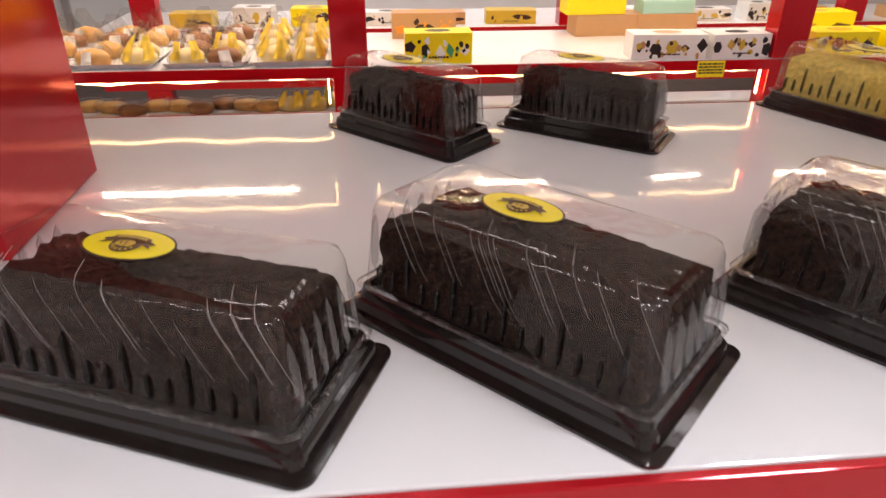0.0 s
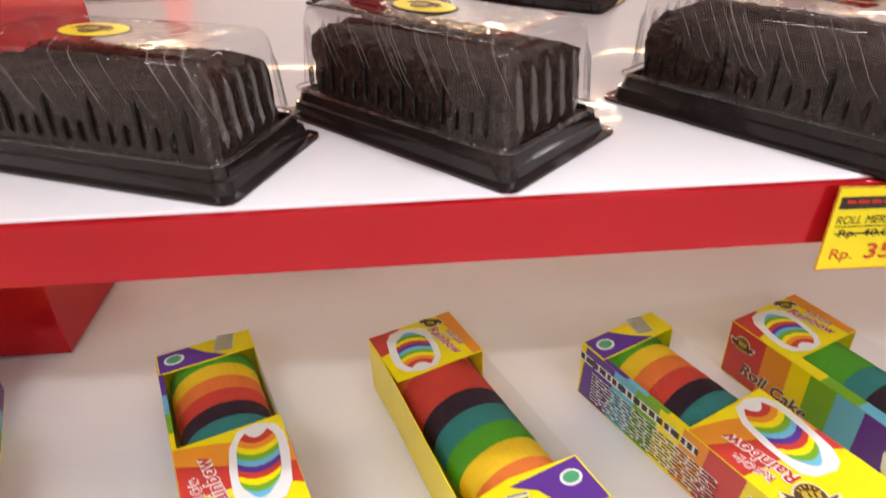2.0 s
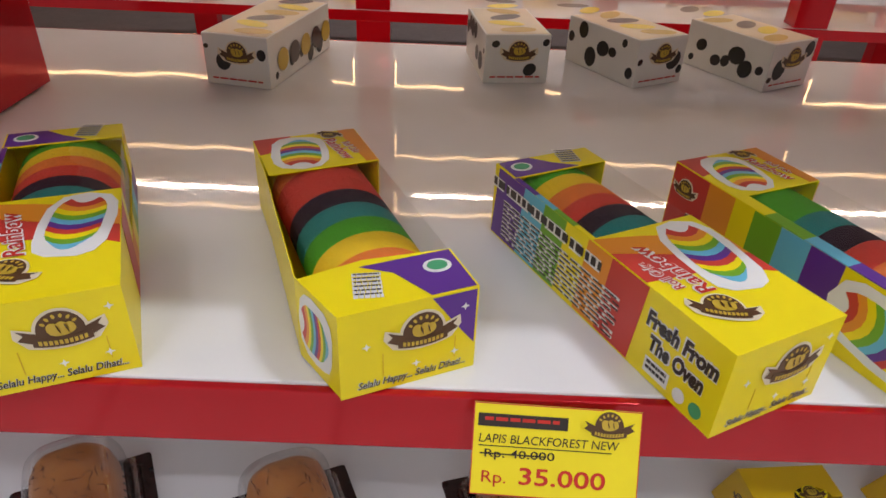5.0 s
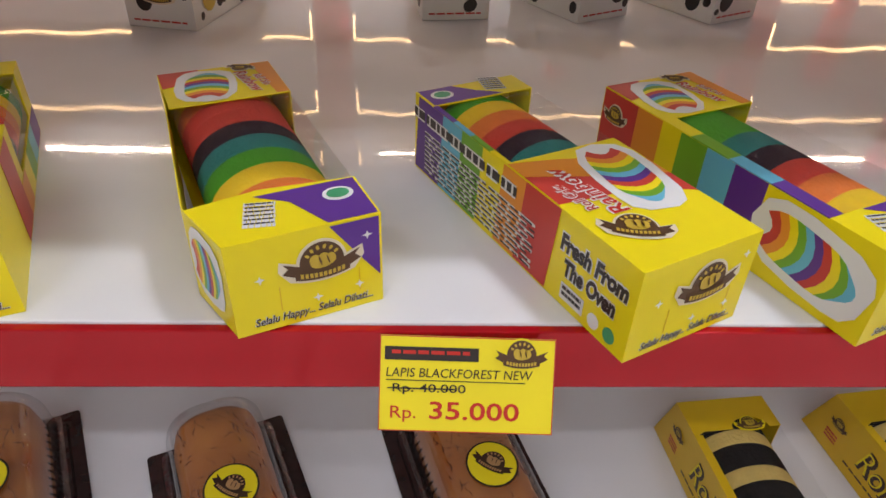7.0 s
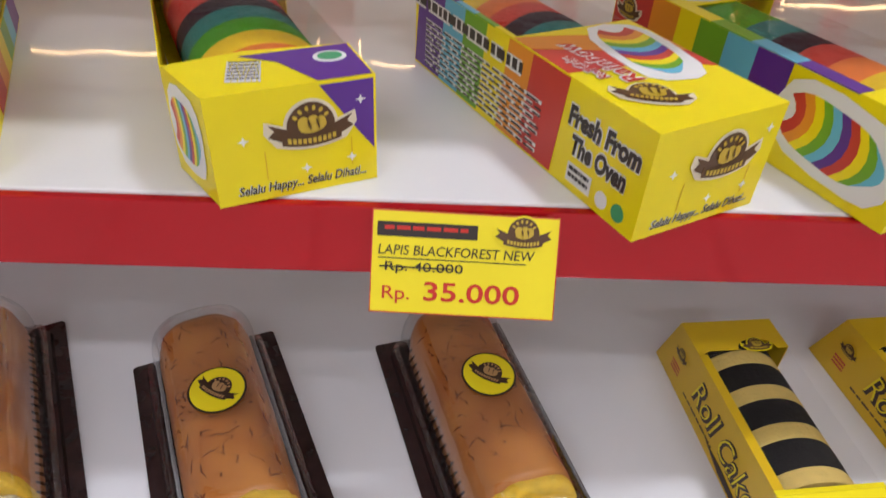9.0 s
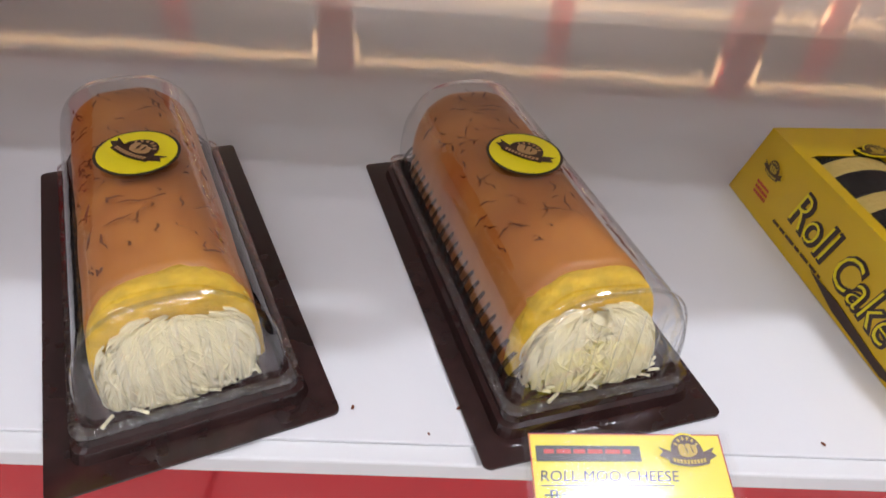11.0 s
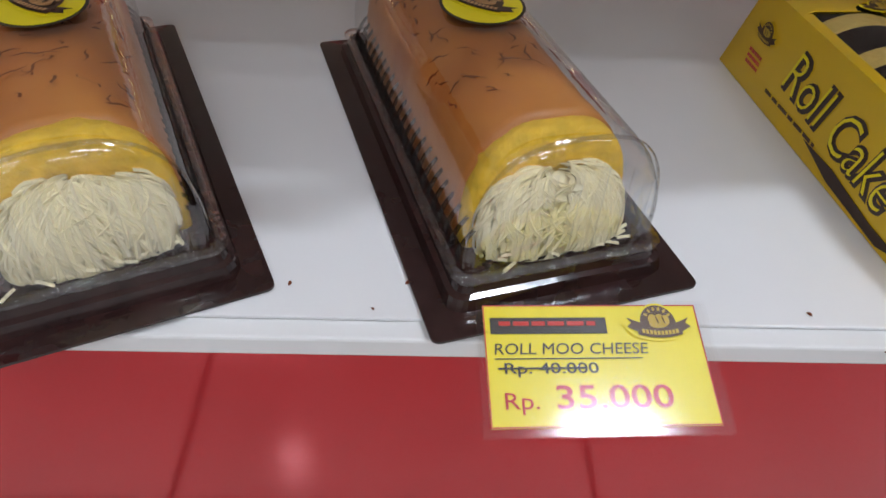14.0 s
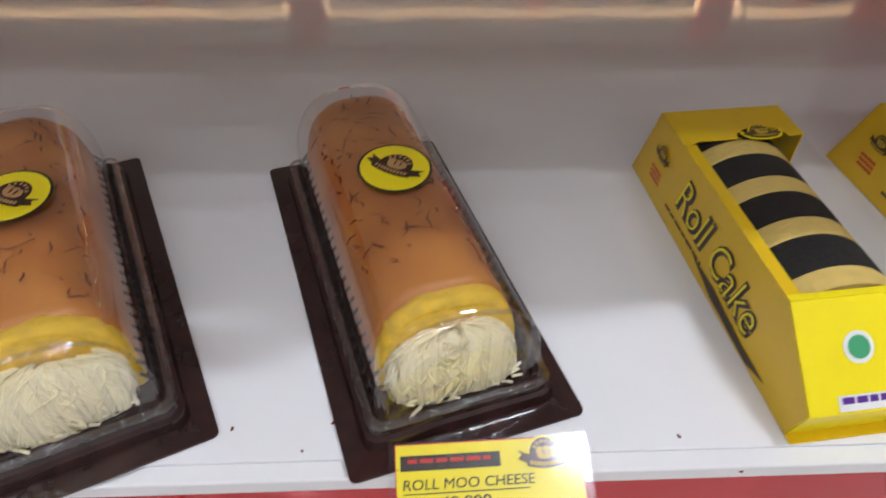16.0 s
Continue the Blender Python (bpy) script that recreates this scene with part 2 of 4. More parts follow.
def emblem(m, s, parent, dark="brown", ground="cream", lift=0.0006):
    """The shop's round mark, as plain shapes: a dark dome with a golden loaf over a curved ribbon. s: its width."""
    bm = bmesh.new()
    up = lambda k: m @ Matrix.Translation((0, 0, lift + k * 0.00022))

    def smile(x, dy):
        return (x * s, (-0.16 + 0.42 * x * x + dy) * s)

    def ribbon(x0, x1, lo, hi, k, index, n=9):
        xs = [x0 + (x1 - x0) * i / (n - 1) for i in range(n)]
        plate(bm, [smile(x, lo) for x in xs] + [smile(x, hi) for x in reversed(xs)], up(k), 0.0001, index)

    dome = oval(0, 0.02 * s, 0.30 * s, 0.32 * s, 26, -28, 208)
    # pale outline round the whole mark
    plate(bm, [(x * 1.14, y * 1.12) for x, y in dome], up(0), 0.0001, 0)
    plate(bm, [smile(x, -0.12) for x in (-0.44, -0.3, -0.15, 0, 0.15, 0.3, 0.44)] + [(0.58 * s, 0.0), (0.56 * s, 0.16 * s), (0.3 * s, 0.06 * s), (-0.3 * s, 0.06 * s), (-0.56 * s, 0.16 * s), (-0.58 * s, 0.0)], up(1), 0.0001, 0)
    plate(bm, dome, up(2), 0.0001, 1)
    for k in (-1, 1):
        plate(bm, [(k * 0.26 * s, -0.17 * s), (k * 0.40 * s, -0.11 * s), (k * 0.53 * s, -0.04 * s), (k * 0.45 * s, 0.03 * s), (k * 0.52 * s, 0.12 * s), (k * 0.38 * s, 0.06 * s), (k * 0.28 * s, 0.02 * s)], up(3), 0.0001, 1)
    ribbon(-0.37, 0.37, -0.075, 0.075, 4, 1)
    # the loaf, in three slices
    for cx, cy, rx, ry, turn in ((0.02, 0.03, 0.175, 0.095, 8), (-0.08, 0.06, 0.085, 0.11, 20), (0.03, 0.075, 0.085, 0.10, 10), (0.12, 0.07, 0.065, 0.085, -5)):
        plate(bm, oval(cx * s, cy * s, rx * s, ry * s, 16, turn=turn), up(3 if cx == 0.02 else 5), 0.0001, 2)
    for cx in (-0.025, 0.08):
        plate(bm, oval(cx * s, 0.065 * s, 0.010 * s, 0.075 * s, 8, turn=14), up(7), 0.0001, 1)
    # letters too small to read: short bars on the dome's arch and along the ribbon
    for i in range(6):
        a = 35 + 22 * i
        x, y = 0.235 * s * math.cos(radians(a)), (0.02 + 0.250 * math.sin(radians(a))) * s
        plate(bm, oval(x, y, 0.038 * s, 0.024 * s, 6, turn=a), up(4), 0.0001, 2)
    for i in range(10):
        x = -0.31 + 0.62 * (i + 0.12) / 10
        ribbon(x, x + 0.042, -0.034, 0.036, 6, 2, 2)
    return part("emblem", bm, [CARD[ground], CARD[dark], CARD["kraft" if dark == "darkbrown" else "gold"]], parent)


def loft(rings, cap_low=True, cap_high=True):
    bm = bmesh.new()
    rows = [[bm.verts.new(p) for p in r] for r in rings]
    n = len(rows[0])
    for a, b in zip(rows[:-1], rows[1:]):
        for i in range(n):
            bm.faces.new((a[i], a[(i + 1) % n], b[(i + 1) % n], b[i]))
    if cap_low:
        bm.faces.new(rows[0][::-1])
    if cap_high:
        bm.faces.new(rows[-1])
    return bm


# ---- the shop's shell ----
X0, X1, Y0, Y1 = -4.2, 4.4, -3.6, 5.6


def shell(name, bm, material, label, category):
    ob = part(name, bm, material)
    return tagged(ob, label, category, kind="structure")


shell("floor", block(X0, X1, Y0, Y1, -0.10, -0.004), GROUT, "dark grout bed under pale glossy floor tiles", "floor")
shell("ceiling", block(X0, X1, Y0, Y1, CEILING_Z, CEILING_Z + 0.1), PLASTER, "plain white painted ceiling with tube lights", "ceiling")
shell("wall_south", block(X0, X1, Y0 - 0.1, Y0, -0.1, CEILING_Z), PAINT, "plain off-white painted wall", "wall")
shell("wall_north", block(X0, X1, Y1, Y1 + 0.1, -0.1, CEILING_Z), PAINT, "pale painted wall behind the display islands", "wall")
shell("wall_west", block(X0 - 0.1, X0, Y0, Y1, -0.1, CEILING_Z), PAINT, "plain off-white painted wall", "wall")
shell("wall_east", block(X1, X1 + 0.1, Y0, Y1, -0.1, CEILING_Z), PAINT, "plain off-white painted wall", "wall")

for lx, ly in TUBES:
    t = thing("ceiling_light", pose(lx, ly, CEILING_Z), "assumed slim white ceiling tube light, switched on", "ceiling light", "ceiling lights")
    part("housing", block(-0.62, 0.62, -0.075, 0.075, -0.05, 0, 0.004), FRAME, t)
    part("diffuser", block(-0.59, 0.59, -0.055, 0.055, -0.062, -0.051, 0.003), TUBE, t)

t = thing("ceiling_light", pose(0.90, -0.08, CEILING_Z), "short white ceiling light panel, switched on", "ceiling light", "ceiling lights")
part("housing", block(-0.24, 0.24, -0.09, 0.09, -0.05, 0, 0.004), FRAME, t)
part("diffuser", block(-0.22, 0.22, -0.075, 0.075, -0.062, -0.051, 0.003), TUBE, t)
t = thing("ceiling_light", pose(-0.6, -1.93, CEILING_Z), "round recessed white downlight, switched on", "ceiling light", "downlights")
part("trim_ring", loft([[Vector((r * math.cos(a), r * math.sin(a), z)) for a in [2 * math.pi * k / 28 for k in range(28)]] for r, z in ((0.085, -0.001), (0.085, -0.012), (0.066, -0.014), (0.062, -0.006))]), FRAME, t)
part("diffuser", loft([[Vector((r * math.cos(a), r * math.sin(a), z)) for a in [2 * math.pi * k / 28 for k in range(28)]] for r, z in ((0.061, -0.0145), (0.060, -0.019), (0.05, -0.020))]), TUBE, t)

# ---- display islands ----


def shelf_board(name, x0, x1, y0, y1, z, strip, label, group, thick=0.036):
    t = thing(name, pose(0, y0, z), label, "shelf", group)
    part("board", block(x0, x1, 0.004, y1 - y0 - 0.004, -thick, 0, 0.0015), WHITE, t, "glossy white laminate board")
    if strip:
        part("front_strip", block(x0, x1, -0.003, 0.0035, -strip, -0.001, 0.0012), RED, t, "glossy red front strip")
        part("rear_strip", block(x0, x1, y1 - y0 - 0.0035, y1 - y0 + 0.003, -strip, -0.001, 0.0012), RED, t, "glossy red rear strip")
    return t


LEFT, RIGHT = -1.75, 1.95
shelf_board("shelf", LEFT, RIGHT, 0.060, 0.674, 1.187, 0.043, "glossy white upper display shelf edged with a red strip", "island shelves")
shelf_board("shelf", LEFT, RIGHT, 0.000, 0.782, 0.883, 0.049, "glossy white middle display shelf edged with a red strip", "island shelves")
low = shelf_board("shelf", LEFT, RIGHT, -0.107, 0.860, 0.608, 0, "white lower display shelf over a red base", "island shelves", 0.012)
part("liner_sheet", block(LEFT, RIGHT, 0.014, 0.95, 0.0004, 0.0024, 0.0006), SHEET, low, "thin white liner sheet")
base = thing("island_base", pose(0, 0, 0), "glossy red panelled base of the display island", "display base")
for i in range(3):
    a = LEFT + 0.006 + i * (RIGHT - LEFT) / 3
    part("base_panel", block(a, a + (RIGHT - LEFT) / 3 - 0.003, -0.101, -0.087, 0.004, 0.5955, 0.0015), RED, base)
part("core", block(LEFT, RIGHT, -0.0865, 0.86, 0, 0.595), RED, base)


def column(x0, x1):
    t = thing("column", pose(0, 0, 0.0), "glossy red square post standing through the display shelves", "post", "red posts")
    part("shaft", block(x0, x1, 0.307, 0.526, 0.886, 1.1505, 0.0015), RED, t)
    part("upper_shaft", block(x0 + 0.048, x1 + 0.048, 0.307, 0.491, 1.1875, 2.1, 0.0015), RED, t)
    part("lower_shaft", block(x0, x1, 0.307, 0.526, 0.6115, 0.8465, 0.0015), RED, t)


# Unseen board, assumed on the posts; its front edge is set to shade the upper shelf.
canopy = thing("canopy", pose(0, 0.026, 2.101), "unseen red-edged canopy board, added to shade the upper shelf", "canopy")
part("roof_board", block(LEFT, RIGHT, 0.004, 0.690, 0.0, 0.05, 0.002), WHITE, canopy)
part("fascia", block(LEFT, RIGHT, -0.004, 0.0035, -0.02, 0.10, 0.002), RED, canopy)
column(-0.719, -0.534)
column(0.646, 0.831)


def far_island(y0, depth, posts, levels, x0, x1, leds, group):
    for z in levels:
        s = shelf_board("shelf", x0, x1, y0, y0 + depth, z, 0.038, "glossy white display shelf edged in red", group)
    for px in posts:
        t = thing("column", pose(px, 0, 0), "glossy red post of a display island", "post", "red posts")
        lo = [0.0] + list(levels)
        hi = [z - 0.038 for z in levels] + [2.06]
        for a, b in zip(lo, hi):
            part("shaft", block(-0.062, 0.062, y0 + 0.002, y0 + 0.09, a + 0.001, b - 0.001, 0.002), RED, t)
    for z in leds:
        cuts = [x0] + list(posts) + [x1]
        for a, b in zip(cuts[:-1], cuts[1:]):
            t = thing("light_strip", pose(0, y0 + 0.03, z), "warm glowing light strip along a shelf", "light strip", "light strips")
            bm, n = bmesh.new(), 26
            a, b = a + 0.08, b - 0.08
            pts = [(a, -0.09)] + [(a + (b - a) * i / n, 0.006 * math.sin(i * 1.7 + z * 9) + 0.004 * math.sin(i * 0.6)) for i in range(n + 1)] + [(b, -0.09)]
            prev = None
            for k, (px, pz) in enumerate(pts):
                (ax, az), (bx, bz) = pts[max(0, k - 1)], pts[min(len(pts) - 1, k + 1)]
                up = Vector((az - bz, 0, bx - ax)).normalized() * 0.0032
                row = [bm.verts.new(Vector((px, y, pz)) + up * q) for y, q in ((-0.004, -1), (-0.004, 1), (0.004, 1), (0.004, -1))]
                if prev:
                    for q in range(4):
                        bm.faces.new((prev[q], prev[(q + 1) % 4], row[(q + 1) % 4], row[q]))
                prev = row
            part("strip", bm, LED, t)


far_island(2.2, 0.62, (-0.30, 1.29), (0.60, 0.886), -2.6, 3.2, (0.842, 1.45, 1.75, 2.02), "far island shelves")
canopy = thing("canopy", pose(0, 2.2, 2.06), "red and white canopy over a display island", "canopy")
part("roof_board", block(-2.6, 3.2, 0.006, 0.62, 0.0, 0.05, 0.002), WHITE, canopy)
part("fascia", block(-2.6, 3.2, -0.004, 0.005, -0.02, 0.12, 0.002), RED, canopy)
far_island(3.45, 0.6, (-1.35, 0.82, 2.4), (0.53, 0.79), -1.62, 4.0, (1.6,), "rear island shelves")

# ---- price tags ----


def price_tag(m, lines, label, sleeve=False):
    """A card with its left top at m's origin: x to the right, y up, z outwards."""
    t = thing("price_tag", m, label, "price tag", "price tags")
    w, h = 0.103, 0.0575
    part("card", plate(bmesh.new(), rect(0, w, -h, 0), Matrix.Translation((0, 0, -0.0008)), 0.0008), CARD["tagyellow"], t)
    rim = bmesh.new()
    for r in (rect(0, 0.0006, -h, 0), rect(w - 0.0006, w, -h, 0), rect(0.0007, w - 0.0007, -0.0006, 0), rect(0.0007, w - 0.0007, -h, -h + 0.0006)):
        plate(rim, r, Matrix.Translation((0, 0, 0.0001)), 0.0001)
    part("rim", rim, CARD["red"], t, "thin red printed rim")
    eye = Matrix.Identity(4)
    decal("name_bar", rect(0.003, 0.058, -0.0145, -0.0065), eye, CARD["ink"], t, label="black name bar with illegible red print")
    bars(Matrix.Translation((0.007, -0.0125, 0.0003)), 0.047, 0.004, 1, CARD["redink"], t, 3)
    emblem(Matrix.Translation((0.083, -0.0105, 0)), 0.029, t, "brown", "tagyellow")
    at = lambda x, y: Matrix.Translation((x, y, 0))
    name, w1, old, new_price = lines
    lettering(name, 0.0054, at(0.004, -0.0245), CARD["ink"], t, w1, 0.12)
    decal("underline", rect(0.004, 0.004 + w1 * 0.95, -0.0268, -0.0263), eye, CARD["ink"], t, 0.0004)
    lettering(old, 0.0050, at(0.008, -0.0335), CARD["ink"], t, 0.043, bold=0.006)
    decal("strike_line", rect(0.005, 0.045, -0.0317, -0.0309), eye, CARD["ink"], t, 0.0009)
    lettering("Rp.", 0.0075, at(0.007, -0.0495), CARD["redink"], t, 0.015)
    lettering(new_price, 0.0105, at(0.030, -0.0495), CARD["redink"], t, 0.053, bold=0.012)
    if sleeve:
        sheet = bmesh.new()
        plate(sheet, rect(-0.0035, w + 0.0045, -h - 0.0040, 0.001), Matrix.Translation((0, 0, 0.0017)), 0.0003)
        plate(sheet, rect(-0.0035, w + 0.0045, -h - 0.0040, 0.001), Matrix.Translation((0, 0, -0.0012)), 0.0003)
        part("sleeve", sheet, SLEEVE, t, "clear glossy plastic sleeve")
    return t


TAG = "yellow price card with red price"
price_tag(plane_at((0.1145, 0.0505, 1.187), (1, 0.01, -0.075), (0.01, 0.05, 1)), ("ROLL MERANTI COKLAT KEJU", 0.094, "Rp. 40.000", "35.000"), TAG + " on the upper shelf edge")
price_tag(plane_at((-0.004, -0.0095, 0.886), (1, -0.06, -0.015), (0.0, 0.50, 0.86)), ("LAPIS BLACKFOREST NEW", 0.086, "Rp. 40.000", "35.000"), TAG + ", tilted on the middle shelf edge")
price_tag(plane_at((0.0795, -0.0890, 0.6155), (1, 0.05, -0.005), (-0.02, 0.97, 0.250)) @ Matrix.Diagonal((0.925, 0.94, 1, 1)), ("ROLL MOO CHEESE", 0.072, "Rp. 40.000", "35.000"), TAG + " in clear sleeve on shelf edge", True)

# ---- rainbow roll cake boxes ----
BW, BL, BH = 0.090, 0.260, 0.064


def banded_roll(parent, cx, cz, r, y0, y1, bands, wide=1.06):
    """A lying roll of sponge in coloured bands, each band a piece of its own."""
    n = len(bands)
    for i, key in enumerate(bands):
        bm = bmesh.new()
        a, b = y0 + (y1 - y0) * i / n, y0 + (y1 - y0) * (i + 1) / n
        rings = []
        for y, k in ((a, 0.985), (a + 0.0015, 1.0), ((a + b) / 2, 1.004), (b - 0.0015, 1.0), (b, 0.985)):
            rings.append([bm.verts.new((cx + r * k * math.cos(u) * wide, y + 0.004 * math.sin(u), cz + r * k * math.sin(u))) for u in [2 * math.pi * j / 36 for j in range(36)]])
        for p, q in zip(rings[:-1], rings[1:]):
            for j in range(36):
                bm.faces.new((p[j], p[(j + 1) % 36], q[(j + 1) % 36], q[j]))
        bm.faces.new(rings[0])
        bm.faces.new(rings[-1])
        part("sponge_band", bm, SPONGE[key], parent, smooth=False)


def roll_picture(m, w, h, parent):
    """A printed picture of a sliced rainbow roll on a white blob."""
    blob = [(-0.46, -0.28), (-0.40, -0.42), (-0.22, -0.50), (0.18, -0.52), (0.38, -0.46), (0.50, -0.30), (0.53, 0.10), (0.48, 0.34), (0.34, 0.48), (0.0, 0.54), (-0.32, 0.48), (-0.48, 0.28), (-0.50, 0.0)]
    decal("white_patch", [(x * w, y * h) for x, y in blob], m, CARD["white"], parent, 0.0004)
    cols = ["red", "orange", "yellow", "green", "blue", "purple", "red", "yellow", "green", "blue"]
    bm = bmesh.new()
    for i in range(len(cols)):
        def edge(u):
            return [(x * w * 0.36 * (1 - 0.45 * abs(2 * u - 1) ** 4), (0.38 - 0.76 * u + -0.09 * (1 - x * x) + 0.05) * h) for x in (-1, -0.6, -0.2, 0.2, 0.6, 1)]
        lo, hi = edge((i + 1) / len(cols)), edge(i / len(cols))
        plate(bm, lo + hi[::-1], m @ Matrix.Translation((0, 0, 0.0008)), 0.0001, i)
    tagged(part("roll_picture", bm, [CARD[c] for c in cols], parent, "printed picture of a rainbow roll"), kind="stuff")


def rainbow_box(m, near, label, flip=False, bow=0.0):
    """near: which end points to local -y: 'picture' or 'plain'."""
    t = thing("cake_box", m, label, "cake box", "rainbow cake boxes")
    w, l, h, c = BW / 2, BL / 2, BH, 0.0008
    y_win0, y_win1 = (0.000, 0.100) if near == "picture" else (-0.085, 0.060)
    # carton walls
    part("bottom_panel", block(-w, w, -l, l, 0.0003, 0.0011), CARD["yellow"], t)
    part("front_panel", block(-w, w, -l, -l + c, 0.0012, h), CARD["yellow"], t)
    part("rear_panel", block(-w, w, l - c, l, 0.0012, h), CARD["yellow"], t)
    kink = y_win0 + 0.004
    if bow:
        # the side wall is bowed outwards where the window opens
        outer = [(-w, -l + c), (-w - bow, kink), (-w - bow * 0.55, 0.0), (-w - bow * 0.15, 0.07), (-w, l - c)]
        wall_bm = plate(bmesh.new(), outer + [(x + c, y) for x, y in reversed(outer)], Matrix.Translation((0, 0, 0.0012)), h - 0.0012)
        part("left_panel", wall_bm, CARD["yellow"], t)
    else:
        part("left_panel", block(-w, -w + c, -l + c, l - c, 0.0012, h), CARD["yellow"], t)
    drop = 0.42
    bm = block(w - c, w, -l + c, l - c, 0.0012, h * drop)
    solid(bm, w - c, w, -l + c, y_win0, h * drop, h)
    solid(bm, w - c, w, y_win1, l - c, h * drop, h)
    part("right_panel", bm, CARD["yellow"], t)
    part("top_panel", plate(bmesh.new(), [(-w, -l), (w, -l), (w, y_win0), (-w * 0.3, y_win0 + bow * 0.5), (-w - bow * 0.95, y_win0)], Matrix.Translation((0, 0, h)), c), CARD["yellow"], t)
    part("top_panel", block(-w, w, y_win1, l, h, h + c), CARD["yellow"], t)
    if near == "picture" or flip:
        for key, ya, yb in (("yellow", 0.0, 0.2), ("green", 0.2, 0.45), ("blue", 0.45, 0.7), ("purple", 0.7, 1.0)):
            part("top_edge", block(-w, -w + (0.012 if flip else 0.004), y_win0 + (y_win1 - y_win0) * (1 - yb if flip else ya), y_win0 + (y_win1 - y_win0) * (1 - ya if flip else yb), h, h + c), CARD[key], t)
    pane = bmesh.new()
    plate(pane, rect(-w + 0.001, w - 0.0006, y_win0 - 0.002, y_win1 + 0.002), Matrix.Translation((0, 0, h - 0.0006)), 0.0003)
    plate(pane, rect(y_win0 - 0.002, y_win1 + 0.002, h * drop, h - 0.001), plane_at((w - 0.0012, 0, 0), (0, 1, 0), (0, 0, 1)), 0.0003)
    part("window_film", pane, WINDOW, t, "clear plastic window")
    if near == "picture":
        order = ["red", "orange", "yellow", "green", "teal", "green", "teal", "dark", "red", "orange", "yellow", "green"]
    elif flip:
        order = ["green", "yellow", "orange", "red", "dark", "teal", "green", "green", "teal", "dark"]
    else:
        order = ["red", "orange", "yellow", "green", "teal", "dark", "red", "red", "orange", "yellow"]
    banded_roll(t, 0, 0.0328, 0.0302, -l + 0.016, l - 0.02, order, 1.34)
    top = Matrix.Translation((0, 0, h + c))
    left = plane_at((-w, 0, 0), (0, -1, 0), (0, 0, 1))
    right = plane_at((w, 0, 0), (0, 1, 0), (0, 0, 1))
    front = plane_at((0, -l, 0), (1, 0, 0), (0, 0, 1))
    rear = plane_at((0, l, 0), (-1, 0, 0), (0, 0, 1))
    s = 1 if near == "picture" else -1
    pic, end = (top, front) if near == "picture" else (top @ pose(0, 0, 0, 0, 0, 180), rear)
    # coloured fields over the long sides: y runs from the picture end
    fields = [("red", -0.054, -0.018), ("orange", -0.018, 0.008), ("yellow", 0.008, 0.034), ("green", 0.034, 0.062), ("blue", 0.062, 0.090), ("purple", 0.090, l - 0.001)]
    if s < 0:
        fields = [("red", -l + 0.001, -0.088), ("orange", -0.088, -0.060), ("yellow", -0.060, -0.040), ("green", -0.040, -0.014), ("blue", -0.014, 0.012), ("purple", 0.012, 0.040)]
    for key, a, b in fields:
        if bow:
            break
        sk = 0.012
        decal("colour_field", [(-s * a, 0.002), (-s * b, 0.002), (-s * (b - sk * 0.5), h), (-s * (a - sk * 0.5), h)] if s > 0 else [(-s * b, 0.002), (-s * a, 0.002), (-s * a, h), (-s * b, h)], left, CARD[key], t, 0.0002)
        hi = h * drop - 0.001 if a > -0.03 and s > 0 or (s < 0 and -0.07 < a < 0.08) else h
        decal("colour_field", rect(min(s * a, s * b), max(s * a, s * b), 0.002, hi), right, CARD[key], t, 0.0002)
    if near == "picture":
        bars(left @ Matrix.Translation((-0.112, 0.004, 0)), 0.150, 0.036, 9, CARD["white"], t, 5, 0.0006, fill=0.62)
        bars(left @ Matrix.Translation((-0.1112, 0.0033, 0)), 0.150, 0.036, 9, CARD["ink"], t, 5, 0.0009, fill=0.34, unit=0.4)
        bars(left @ Matrix.Translation((-0.130, 0.0455, 0)), 0.150, 0.010, 1, CARD["white"], t, 8, 0.0005, "title_print", 0.98)
        bars(left @ Matrix.Translation((-0.1293, 0.0465, 0)), 0.150, 0.008, 1, CARD["ink"], t, 8, 0.0008, "title_print", 0.85, 0.3)
        lettering("Fresh From", 0.011, left @ Matrix.Translation((0.064, 0.040, 0)), CARD["white"], t, 0.060, bold=0.11, lift=0.0003)
        lettering("The Oven", 0.011, left @ Matrix.Translation((0.070, 0.024, 0)), CARD["white"], t, 0.047, bold=0.11, lift=0.0003)
        lettering("Fresh From", 0.011, left @ Matrix.Translation((0.064, 0.040, 0)), CARD["ink"], t, 0.060, shear=0.1, bold=0.05)
        lettering("The Oven", 0.011, left @ Matrix.Translation((0.070, 0.024, 0)), CARD["ink"], t, 0.047, shear=0.1, bold=0.05)
        decal("code_patch", rect(0.070, 0.092, 0.006, 0.018), left, CARD["white"], t, 0.0004)
        bars(left @ Matrix.Translation((0.072, 0.0075, 0)), 0.018, 0.009, 2, CARD["ink"], t, 2, 0.0008)
        for k, key in enumerate(("white", "halal")):
            decal("round_mark", oval(0.102 + 0.014 * k, 0.010, 0.005, 0.0055, 14), left, CARD[key], t, 0.0004)
    else:
        if bow:
            cheek = plane_at((-w, -l + c, 0), (bow, -(kink + l - c), 0), (0, 0, 1))
            roll_picture(cheek @ Matrix.Translation((-0.026, 0.034, 0)) @ pose(0, 0, 0, 0, 0, 86), 0.050, 0.038, t)
        else:
            roll_picture(left @ Matrix.Translation((0.082, 0.033, 0)) @ pose(0, 0, 0, 0, 0, 82), 0.050, 0.086, t)
